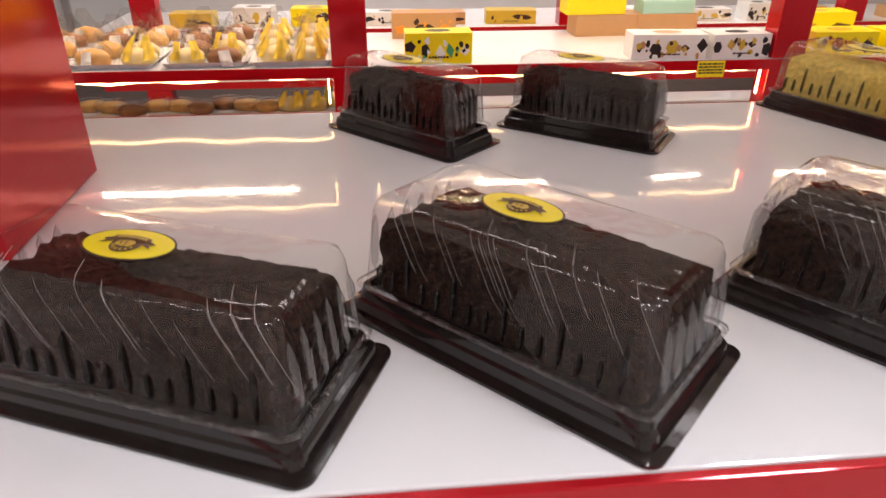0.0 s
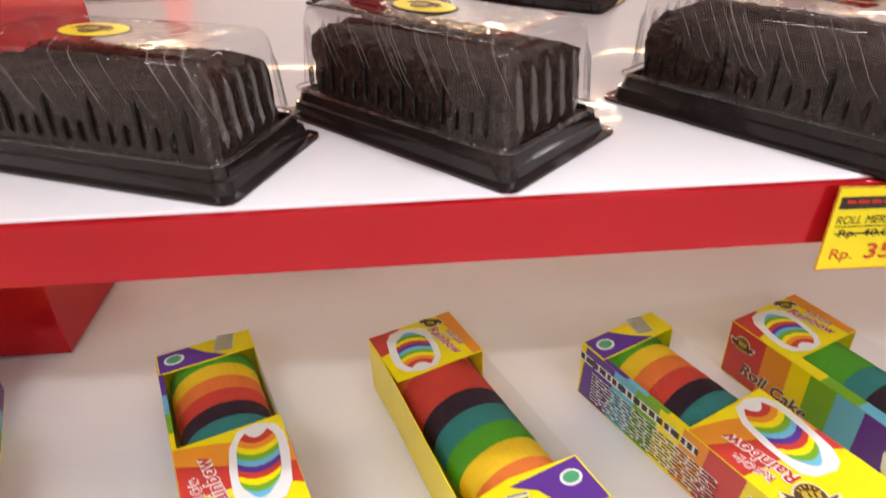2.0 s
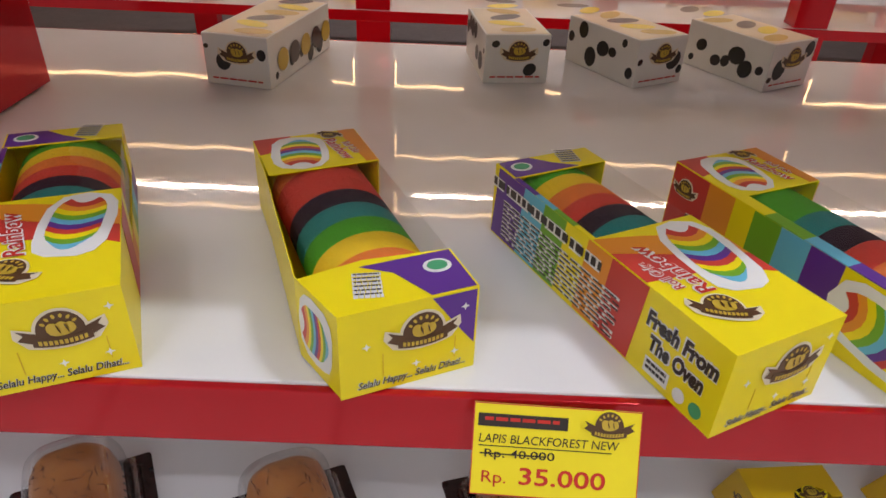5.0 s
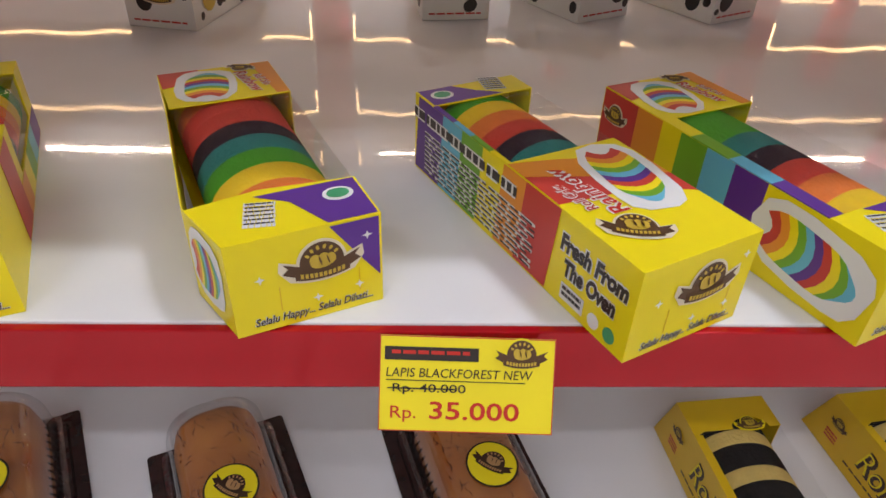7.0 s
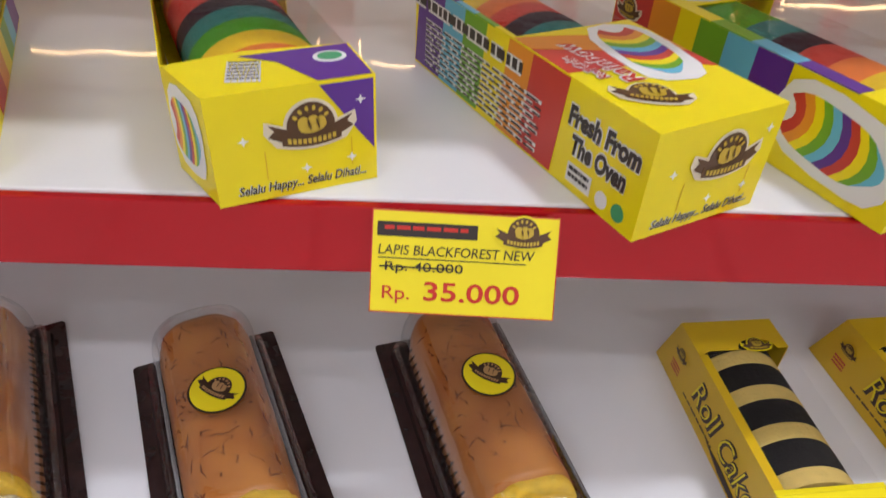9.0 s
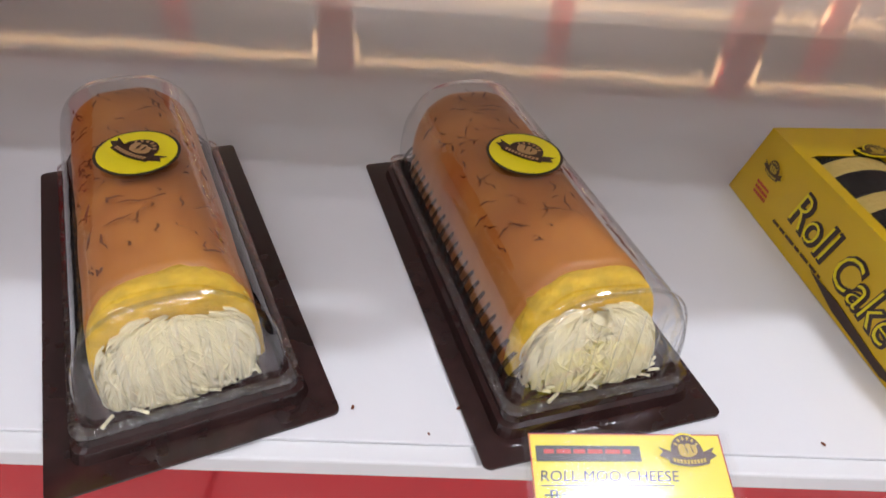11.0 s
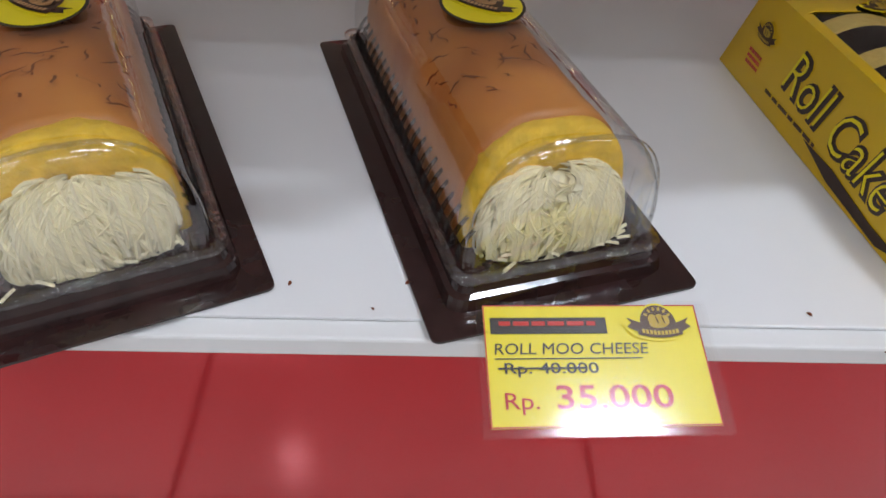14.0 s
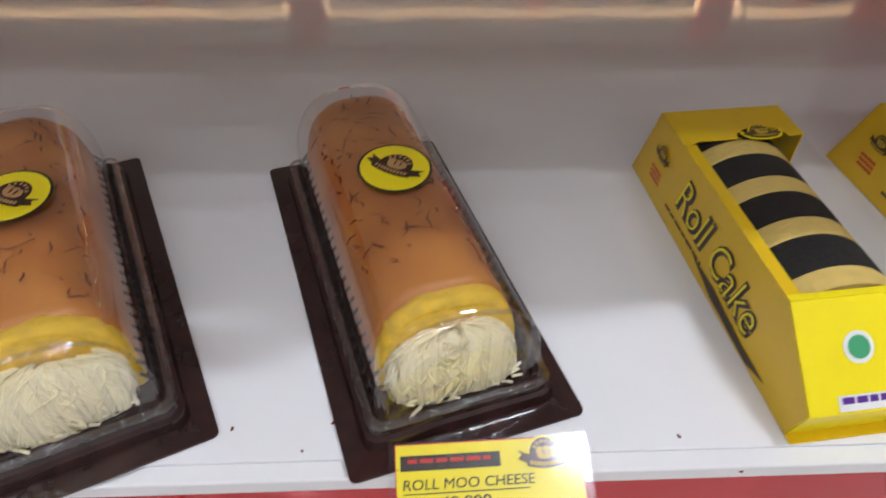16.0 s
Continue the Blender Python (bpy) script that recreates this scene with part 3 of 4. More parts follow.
        if not bow:
            lettering("Roll Cake", 0.013, left @ Matrix.Translation((-0.108, 0.014, 0)), CARD["cream"], t, 0.075, shear=0.2, bold=0.06, lift=0.0005)
            lettering("Roll Cake", 0.013, left @ Matrix.Translation((-0.108, 0.014, 0)), CARD["brown"], t, 0.075, shear=0.2, bold=0.02, lift=0.0008)
            emblem(left @ Matrix.Translation((-0.112, 0.046, 0)), 0.026, t)
    # top print at the picture end
    cap = y_win0 if s > 0 else -y_win1
    if s > 0:
        decal("colour_field", [(-w + 0.0005, -0.056), (-0.010, -0.060), (0.020, -0.064), (w - 0.0005, -0.080), (w - 0.0005, -0.056), (0.0, -0.040), (-w + 0.0005, -0.020)], pic, CARD["red"], t, 0.0002)
        decal("colour_field", [(-w + 0.0005, -0.0195), (0.0, -0.0395), (w - 0.0005, -0.0555), (w - 0.0005, -0.034), (0.0, -0.012), (-w + 0.0005, -0.001)], pic, CARD["orange"], t, 0.0002)
        decal("colour_field", [(-w + 0.0005, 0.0), (-0.01, -0.010), (w - 0.0005, -0.030), (w - 0.0005, -0.002), (-0.01, -0.0006)], pic, CARD["yellow"], t, 0.0003)
        roll_picture(pic @ Matrix.Translation((0.017, -0.046, 0)) @ pose(0, 0, 0, 0, 0, -8), 0.047, 0.082, t)
        emblem(pic @ Matrix.Translation((-0.020, -0.096, 0)) @ pose(0, 0, 0, 0, 0, -34), 0.040, t)
        start, size, wide = (-0.010, -0.080), 0.0115, 0.062
    else:
        decal("colour_field", [(w - 0.0005, -l + 0.0005), (w - 0.0005, -l + 0.032), (w - 0.026, -l + 0.026), (w - 0.032, -l + 0.0005)], pic, CARD["red"], t, 0.0002)
        decal("colour_field", [(-w + 0.0005, -l + 0.0005), (-w + 0.0005, cap - 0.001), (-w + 0.010, cap - 0.001), (-w + 0.016, -l + 0.0005)], pic, CARD["orange"], t, 0.0002)
        roll_picture(pic @ Matrix.Translation((0.012, -0.094, 0)) @ pose(0, 0, 0, 0, 0, -10), 0.046, 0.060, t)
        emblem(pic @ Matrix.Translation((-0.020, -0.122, 0)) @ pose(0, 0, 0, 0, 0, -30), 0.022, t)
        start, size, wide = (-0.012, -0.112), 0.0095, 0.046
    tilt = pic @ Matrix.Translation((start[0], start[1], 0)) @ pose(0, 0, 0, 0, 0, 99)
    lettering("Rainbow", size, tilt, CARD["white"], t, wide, shear=0.2, bold=0.07, lift=0.0009)
    lettering("Rainbow", size, tilt, CARD["redink"], t, wide, shear=0.2, bold=0.015, lift=0.0012)
    lettering("Roll Cake", size * 0.62, tilt @ Matrix.Translation((0.012, size * 1.25, 0)), CARD["white"], t, wide * 0.55, shear=0.2, bold=0.09, lift=0.0009)
    lettering("Roll Cake", size * 0.62, tilt @ Matrix.Translation((0.012, size * 1.25, 0)), CARD["redink"], t, wide * 0.55, shear=0.2, bold=0.01, lift=0.0012)
    # top print at the plain end
    plain = top if s < 0 else top @ pose(0, 0, 0, 0, 0, 180)
    lim = (y_win0 if s < 0 else -y_win1)
    decal("colour_field", [(0.0435, -l + 0.001), (0.0435, lim - 0.001), (-0.018, lim - 0.001), (0.000, lim - 0.014), (0.014, -l + 0.001)], plain, CARD["purple"], t, 0.0002)
    decal("round_mark", oval(0.029, lim - 0.016, 0.0095, 0.0075, 18), plain, CARD["white"], t, 0.0004)
    decal("round_mark_core", oval(0.029, lim - 0.016, 0.0070, 0.0053, 12), plain, CARD["halal"], t, 0.0008)
    tilted = plain @ Matrix.Translation((-0.030, lim - 0.032, 0)) @ pose(0, 0, 0, 0, 0, -14)
    bars(tilted @ Matrix.Translation((-0.001, -0.001, 0)), 0.018, 0.027, 6, CARD["white"], t, 11, 0.0004, fill=0.8)
    bars(tilted, 0.016, 0.025, 6, CARD["ink"], t, 11, 0.0008, fill=0.32)
    # both ends
    for f in (front, rear):
        emblem(f @ Matrix.Translation((0.008, 0.040, 0)), 0.044, t)
        lettering("Selalu Happy... Selalu Dihati...", 0.0055, f @ Matrix.Translation((-0.0345, 0.0055, 0)), CARD["white"], t, 0.073, shear=0.25, bold=0.03, lift=0.0003)
        lettering("Selalu Happy... Selalu Dihati...", 0.0055, f @ Matrix.Translation((-0.034, 0.0055, 0)), CARD["ink"], t, 0.072, shear=0.25, bold=0.016)
        for k in (-0.018, 0.030):
            decal("flap_slit", rect(k, k + 0.0005, 0.013, 0.030), f, CARD["mustard"], t, 0.0003)
        for sx, sy in ((-0.028, 0.038), (0.036, 0.052), (0.004, 0.016), (0.030, 0.018)):
            decal("sparkle", [(sx, sy + 0.003), (sx - 0.0008, sy + 0.0008), (sx - 0.003, sy), (sx - 0.0008, sy - 0.0008), (sx, sy - 0.003), (sx + 0.0008, sy - 0.0008), (sx + 0.003, sy), (sx + 0.0008, sy + 0.0008)], f, CARD["white"], t, 0.0005)
    if near == "plain":
        decal("colour_field", [(0.0435, h - 0.001), (0.0435, 0.021), (0.034, 0.034), (0.014, h - 0.001)], front, CARD["purple"], t, 0.0002)
    return t


def placed(nl, yaw, z, width, length):
    """The pose of a thing whose near left corner stands at nl, turned by yaw, with its middle as origin."""
    c, s = math.cos(radians(yaw)), math.sin(radians(yaw))
    return pose(nl[0] + c * width / 2 - s * length / 2, nl[1] + s * width / 2 + c * length / 2, z, 0, 0, yaw)


MID = 0.8832
RB = "yellow rainbow-striped cake box with clear window, "
rainbow_box(placed((-0.300, -0.022), 22.4, MID, BW, BL), "picture", RB + "picture end out")
rainbow_box(placed((-0.086, -0.011), 24.3, MID, BW, BL), "plain", RB + "plain end out, bowed side", bow=0.013)
rainbow_box(placed((0.134, -0.030), 27.2, MID, BW, BL), "picture", RB + "overhanging the edge")
rainbow_box(placed((0.278, -0.016), 24.3, MID, BW, BL), "plain", RB + "beside another box", True)
rainbow_box(placed((0.553, -0.012), 21.5, MID, BW, BL), "plain", RB + "by the red post")
rainbow_box(placed((-0.560, -0.020), 24.0, MID, BW, BL), "picture", RB + "beyond the red post")


# ---- spotted boxes at the back of the middle shelf ----


def spotted_box(m, seed, label, l=0.23, w=0.09, h=0.066):
    t = thing("spotted_box", m, label, "cake box", "spotted cake boxes")
    part("carton", block(-w / 2, w / 2, -l / 2, l / 2, 0.0003, h, 0.0008), CARD["white"], t)
    rng = random.Random(seed)
    front = plane_at((0, -l / 2, 0), (1, 0, 0), (0, 0, 1))
    right = plane_at((w / 2, 0, 0), (0, 1, 0), (0, 0, 1))
    left = plane_at((-w / 2, 0, 0), (0, -1, 0), (0, 0, 1))
    top = Matrix.Translation((0, 0, h))
    bm = bmesh.new()
    for f, fw, fh, base, n in ((front, w, h, 0, 5), (right, l, h, 0, 7), (left, l, h, 0, 7)):
        for i in range(n):
            x, y, r = (i + 0.5) / n * fw - fw / 2 + rng.uniform(-0.006, 0.006), rng.uniform(0.012, fh - 0.010), rng.uniform(0.005, 0.016)
            r = min(r, fw / 2 - abs(x) - 0.001, fh - y - 0.001, y - 0.001)
            if r > 0.003 and not (f is front and abs(x) < 0.018):
                plate(bm, oval(x, y, r, r * 0.85, 12, turn=rng.uniform(0, 90)), f @ Matrix.Translation((0, 0, 0.0003 + 0.00005 * i)), 0.0001)
    tagged(part("black_spot_print", bm, CARD["black"], t), kind="stuff")
    emblem(front @ Matrix.Translation((0.002, 0.042, 0)), 0.046, t, "brown", "cream")
    bars(front @ Matrix.Translation((-0.036, 0.006, 0)), 0.072, 0.004, 1, CARD["red"], t, 3)
    decal("top_print", rect(-w / 2 + 0.003, w / 2 - 0.003, -l / 2 + 0.004, l / 2 - 0.004), top, CARD["cream"], t, 0.0002, "printed top with cake slices")
    bm = bmesh.new()
    for i in range(6):
        y = -l / 2 + 0.025 + i * 0.034
        plate(bm, oval(rng.uniform(-0.015, 0.015), y, 0.026, 0.013, 14, turn=rng.uniform(-30, 30)), top @ Matrix.Translation((0, 0, 0.0005 + 0.0001 * i)), 0.0001, i % 3)
    part("cake_slice_print", bm, [CARD["gold"], CARD["yellow"], CARD["darkbrown"]], t)
    bm = bmesh.new()
    for i in range(5):
        plate(bm, oval(-l / 2 + 0.04 + i * 0.038, h * 0.45, 0.017, 0.015, 12), right @ Matrix.Translation((0, 0, 0.0012)), 0.0001, i % 2)
    part("side_picture_print", bm, [CARD["gold"], CARD["darkbrown"]], t)
    return t


SP = "white cake box printed with black cow spots"
for i, (x, y, a) in enumerate(((-0.342, 0.553, -12), (0.022, 0.598, 8), (0.229, 0.600, 30), (0.413, 0.608, 30))):
    spotted_box(placed((x, y), a, MID, 0.09, 0.15 if i else 0.21), i + 1, SP, 0.15 if i else 0.21)

# ---- boxed cakes with ribbed lids on the upper shelf ----


def rounded_ring(w, l, r, z, n=5):
    pts = []
    for cx, cy, a0 in ((w - r, l - r, 0), (-w + r, l - r, 90), (-w + r, -l + r, 180), (w - r, -l + r, 270)):
        for i in range(n + 1):
            a = radians(a0 + 90 * i / n)
            pts.append(Vector((cx + r * math.cos(a), cy + r * math.sin(a), z)))
    return pts


def crumb_block(w, l, z0, z1, rough, seed, r=0.010):
    """A cake: a rounded block with an uneven, crumbly skin."""
    rings = []
    nz = 9
    for i in range(nz + 1):
        z = z0 + (z1 - z0) * i / nz
        k = max(0, (z - (z1 - 0.010)) / 0.010)
        ins = 0.010 * (1 - math.sqrt(max(0, 1 - k * k)))
        ring = []
        base = rounded_ring(w - ins, l - ins, max(0.004, r - ins * 0.3), z, 4)
        for j in range(len(base)):
            a, b = base[j], base[(j + 1) % len(base)]
            steps = max(1, int((b - a).length / 0.004))
            ring += [a.lerp(b, s / steps) for s in range(steps)]
        rings.append(ring)
    n = min(len(g) for g in rings)
    rings = [[g[int(j * len(g) / n)] for j in range(n)] for g in rings]
    for s in (0.75, 0.5, 0.25, 0.05):
        rings.append([Vector((p.x * s, p.y * (1 - (1 - s) * w / l), z1 + 0.0015)) for p in rings[nz]])
    for g in rings[1:]:
        for p in g:
            d = noise.noise(p * 160 + Vector((seed * 7, 0, 0))) * rough + noise.noise(p * 420) * rough * 0.8
            p += Vector((p.x / w, p.y / l, 0.8)).normalized() * d
    return loft(rings)


def boxed_cake(front, dirx, diry, cake_mat, label, tray_mat, seed, length=0.222, width=0.109, sticker=True):
    """front: the tray's nearest corner; (dirx, diry): from it along the long side."""
    d = Vector((dirx, diry, 0)).normalized()
    o = Vector((d.y, -d.x, 0))
    mid = Vector((front[0], front[1], 1.1872)) + d * length / 2 + o * width / 2
    m = Matrix(((o.x, d.x, 0, mid.x), (o.y, d.y, 0, mid.y), (0, 0, 1, mid.z), (0, 0, 0, 1)))
    t = thing("boxed_cake", m, label, "boxed cake", "boxed cakes")
    w, l = width / 2, length / 2
    tray = loft([rounded_ring(w, l, 0.010, 0.0003), rounded_ring(w, l, 0.010, 0.0022), rounded_ring(w - 0.006, l - 0.006, 0.009, 0.0030), rounded_ring(w - 0.0075, l - 0.0075, 0.009, 0.0105),
                 rounded_ring(w - 0.010, l - 0.010, 0.008, 0.0118), rounded_ring(w - 0.0115, l - 0.0115, 0.008, 0.0190), rounded_ring(w - 0.015, l - 0.015, 0.007, 0.0200), rounded_ring(w - 0.017, l - 0.017, 0.006, 0.0165)])
    part("tray", tray, tray_mat, t, "dark stepped plastic tray")
    part("cake", crumb_block(w - 0.0198, l - 0.0198, 0.0172, 0.0650, 0.0032, seed), cake_mat, t)
    lid = loft([rounded_ring(w - 0.012, l - 0.012, 0.008, 0.0205), rounded_ring(w - 0.0135, l - 0.0135, 0.008, 0.0235), rounded_ring(w - 0.0165, l - 0.0165, 0.012, 0.072), rounded_ring(w - 0.0185, l - 0.0185, 0.012, 0.0785),
                rounded_ring(w - 0.024, l - 0.024, 0.010, 0.0815), rounded_ring(w - 0.032, l - 0.040, 0.008, 0.0822)], False, True)
    lid_ob = part("lid", lid, CAKELID, t, "clear domed plastic lid", True)
    part("lid_rim", loft([rounded_ring(w - 0.0085, l - 0.0085, 0.009, 0.0196), rounded_ring(w - 0.0082, l - 0.0082, 0.009, 0.0212), rounded_ring(w - 0.0120, l - 0.0120, 0.008, 0.0216)], False, False), RIM, lid_ob, smooth=True)
    rng = random.Random(seed)

    def rib(x, y, z0, z1, nx, ny, wide, stuff):
        """A shallow pressed groove standing on a side wall."""
        n = Vector((nx, ny, 0))
        s = Vector((-ny, nx, 0))
        bm = bmesh.new()
        rings = []
        for i in range(7):
            u = i / 6
            k = math.sqrt(max(0.02, 1 - (2 * u - 1) ** 6))
            z = z0 + (z1 - z0) * u
            c = Vector((x, y, z)) - n * (0.003 * (z - 0.0235) / 0.0485)
            rings.append([bm.verts.new(c + s * (wide * k * math.cos(a)) + n * (0.0036 * k * math.sin(a))) for a in [math.pi * q / 5 for q in range(6)]])
        for a, b in zip(rings[:-1], rings[1:]):
            for q in range(5):
                bm.faces.new((a[q], a[q + 1], b[q + 1], b[q]))
        part("rib", bm, stuff, lid_ob, smooth=True)

    n = 15
    for i in range(n):
        y = -l + 0.030 + (2 * l - 0.060) * i / (n - 1)
        top = 0.055 if i % 3 == 0 else 0.040
        for k in (-1, 1):
            rib(k * (w - 0.0138), y, 0.0245, top, k, 0, 0.0015, DARKRIB)
    for i in range(6):
        x = -w + 0.026 + (2 * w - 0.052) * i / 5
        for k in (-1, 1):
            rib(x, k * (l - 0.0138), 0.0245, 0.066, 0, k, 0.0026, ENDRIB)
    # fine creases across the lid's crown and shoulder
    if length > 0.2 and cake_mat is CHOC:
        for i in range(18):
            y = rng.uniform(-l + 0.034, l - 0.036)
            n, bm, prev = rng.randrange(8, 13), bmesh.new(), None
            pts = [(-w + 0.040, 0.0826), (-w + 0.033, 0.0824), (-w + 0.026, 0.0819), (-w + 0.0205, 0.0800), (-w + 0.0178, 0.0760), (-w + 0.0164, 0.0715), (-w + 0.0160, 0.0660), (-w + 0.0157, 0.0600), (-w + 0.0153, 0.0540), (-w + 0.0150, 0.049), (-w + 0.0147, 0.045), (-w + 0.0145, 0.042)][rng.randrange(0, 6):n]
            for k, (px, pz) in enumerate(pts):
                yy = y - 0.0034 * k
                row = (bm.verts.new((px - 0.0004, yy, pz)), bm.verts.new((px - 0.0004, yy + 0.0003, pz + 0.0001)))
                if prev:
                    bm.faces.new((prev[0], prev[1], row[1], row[0]))
                prev = row
            part("crease", bm, CREASE, lid_ob)
    if sticker:
        top = Matrix.Translation((0, 0.012, 0.0824)) @ pose(0, 0, 0, 0, 0, 90)
        decal("sticker_rim", oval(0, 0, 0.0275, 0.0165, 28), top, CARD["darkbrown"], t, 0.0002)
        decal("sticker", oval(0, 0, 0.0262, 0.0152, 28), top, CARD["tagyellow"], t, 0.0005, "yellow oval sticker")
        emblem(top @ Matrix.Translation((0, 0, 0)), 0.030, t, "brown", "tagyellow", 0.0008)
    return t


DC = "chocolate crumb loaf under a clear ribbed lid"
boxed_cake((-0.247, 0.0635), -0.925, 0.380, CHOC, DC + ", near the shelf edge", BLACK, 1, 0.226, 0.118)
boxed_cake((-0.081, 0.0595), -0.708, 0.706, CHOC, DC + ", set askew", BLACK, 2, 0.226, 0.127)
boxed_cake((0.155, 0.042), -0.632, 0.775, CHOC, DC + ", above a price card", BLACK, 3, 0.226, 0.130)
boxed_cake((-0.136, 0.476), -0.700, 0.714, CHOC, DC + ", second row", BLACK, 4, 0.192, 0.092)
boxed_cake((0.081, 0.481), -0.800, 0.600, CHOC, DC + ", beside another", BLACK, 5, 0.192, 0.085)
boxed_cake((0.376, 0.459), -0.440, 0.898, YCAKE, "yellow crumb loaf cake under a clear lid on a brown tray", BROWNTRAY, 6)

# ---- cheese roll cakes under arched lids on the lower shelf ----
LOW = 0.6106


def arch(w, h, y, n=22, r=0.5, x0=0.0, z0=0.0):
    """A tunnel-shaped outline: straight foot, rounded crown."""
    pts = []
    for i in range(n + 1):
        a = math.pi * i / n
        c, s = math.cos(a), math.sin(a)
        k = 0.72
        pts.append(Vector((x0 + w * math.copysign(abs(c) ** k, c), y, z0 + h * abs(s) ** k)))
    return pts


def tunnel(rings, close_ends=True):
    bm = bmesh.new()
    rows = [[bm.verts.new(p) for p in r] for r in rings]
    for a, b in zip(rows[:-1], rows[1:]):
        for i in range(len(a) - 1):
            bm.faces.new((a[i], a[i + 1], b[i + 1], b[i]))
    if close_ends:
        bm.faces.new(rows[0])
        bm.faces.new(rows[-1][::-1])
    return bm


def strand(bm, p, d, length, droop, r=0.00095):
    """One shred of cheese: a thin bent bar."""
    d = d.normalized()
    side = d.cross(Vector((0, 0, 1))).normalized() * r
    rows = []
    for i in range(5):
        u = i / 4
        c = p + d * (length * u) - Vector((0, 0, droop * u * u))
        up = Vector((0, 0, r))
        if abs(d.z) > 0.6:
            up = Vector((0, -r, 0))
        rows.append([bm.verts.new(c + side), bm.verts.new(c + up), bm.verts.new(c - side), bm.verts.new(c - up)])
    for a, b in zip(rows[:-1], rows[1:]):
        for j in range(4):
            bm.faces.new((a[j], a[(j + 1) % 4], b[(j + 1) % 4], b[j]))


def roll_cake(m, seed, label):
    t = thing("roll_cake", m, label, "roll cake", "cheese roll cakes")
    rng = random.Random(seed)
    W, L = 0.130, 0.266
    w, l = W / 2, L / 2
    tray = loft([rounded_ring(w, l, 0.004, 0.0004), rounded_ring(w, l, 0.004, 0.0018), rounded_ring(w - 0.011, l - 0.012, 0.008, 0.0026), rounded_ring(w - 0.0125, l - 0.0135, 0.008, 0.0085),
                 rounded_ring(w - 0.0150, l - 0.016, 0.007, 0.0095), rounded_ring(w - 0.0165, l - 0.0175, 0.007, 0.0150), rounded_ring(w - 0.0210, l - 0.0215, 0.006, 0.0158), rounded_ring(w - 0.0225, l - 0.023, 0.005, 0.0125)])
    part("tray", tray, BROWNTRAY, t, "dark brown stepped plastic tray")
    # sponge roll with a browned skin
    y0, y1 = -l + 0.046, l - 0.030
    rings = []
    n = 30
    for i in range(n + 1):
        y = y0 + 0.0035 + (y1 - y0 - 0.0035) * i / n
        e = 0.992 if i == 0 else 0.965 if i == n else 1.0
        g = arch(0.0395 * e, 0.0600 * e, y, 26, z0=0.0127)
        for p in g:
            d = 0.0011 * noise.noise(Vector((p.x * 60, p.y * 40, p.z * 60 + seed))) + 0.0004 * noise.noise(p * 240)
            p += Vector((p.x, 0, p.z - 0.03)).normalized() * d
            if i < 2:
                p.y += 0.0030 * noise.noise(Vector((p.x * 150, p.z * 150, seed)))
        rings.append(g)
    part("sponge_roll", tunnel(rings), CRUST, t, "browned sponge skin", True)
    face = [arch(0.0387, 0.0588, y0 + 0.0085, 26, z0=0.0128), arch(0.0390, 0.0592, y0 - 0.0006, 26, z0=0.0128), arch(0.0387, 0.0590, y0 - 0.0042, 26, z0=0.0128), arch(0.0360, 0.0555, y0 - 0.0058, 26, z0=0.0128), arch(0.02, 0.035, y0 - 0.0052, 26, z0=0.0128)]
    part("cut_face", tunnel(face), CRUMB, t, "yellow sponge cut face", True)
    cracks = bmesh.new()
    for i in range(95):
        a, y = rng.uniform(0.25, 0.75) * math.pi, rng.uniform(y0 + 0.01, y1 - 0.015)
        ln, an = rng.uniform(0.004, 0.016), rng.gauss(0.9, 0.7)
        prev = None
        for s in range(7):
            aa, yy = a + math.cos(an) * ln * s / 6 / 0.05 + 0.02 * math.sin(s * 1.3 + i), y + math.sin(an) * ln * s / 6 + 0.0006 * math.sin(s * 2 + i)
            c, sn = math.cos(aa), math.sin(aa)
            if not 0.15 * math.pi < aa < 0.85 * math.pi:
                break
            r = 1.040 + 0.010 * noise.noise(Vector((c * 3, yy * 40, sn * 3 + seed)))
            p = Vector((0.0395 * r * math.copysign(abs(c) ** 0.72, c), yy, 0.0127 + 0.0600 * r * abs(sn) ** 0.72))
            wd = 0.00075 * math.sin(math.pi * (s + 0.3) / 6.6)
            off = Vector((-math.sin(an), math.cos(an), 0)) * wd
            row = (cracks.verts.new(p - off), cracks.verts.new(p + off + Vector((0, 0, 0.0001))))
            if prev:
                cracks.faces.new((prev[0], prev[1], row[1], row[0]))
            prev = row
    tagged(part("crust_wrinkle", cracks, SEAM, t, "fine dark wrinkles in the skin"), kind="stuff")
    # grated cheese heaped over the front end
    bm = bmesh.new()
    clumps = [(rng.uniform(0.0, 1.0) * math.pi, rng.uniform(0.15, 1.25)) for _ in range(60)]

    def on_heap(th, ph, k=1.0):
        st, ct = math.sin(th), max(0.0, math.cos(th))
        return Vector((0.0350 * k * st ** 0.8 * math.copysign(abs(math.cos(ph)) ** 0.8, math.cos(ph)), y0 - 0.0062 - 0.0165 * k * st ** 0.8 * max(0.0, math.sin(ph)) ** 0.8, 0.0150 + 0.0385 * k * ct ** 0.75))

    for i in range(900):
        ph, th = rng.choice(clumps)
        ph = min(math.pi, max(0.0, ph + rng.gauss(0, 0.10)))
        th = max(0.04, th + rng.gauss(0, 0.14))
        span, turn, k = rng.uniform(0.22, 0.55), rng.gauss(0, 0.22), rng.uniform(0.93, 1.06)
        pts = [on_heap(min(1.57, th + span * q / 4), min(math.pi, max(0.0, ph + turn * (q / 4) ** 1.5)), k + 0.03 * math.sin(q * 0.8)) for q in range(5)]
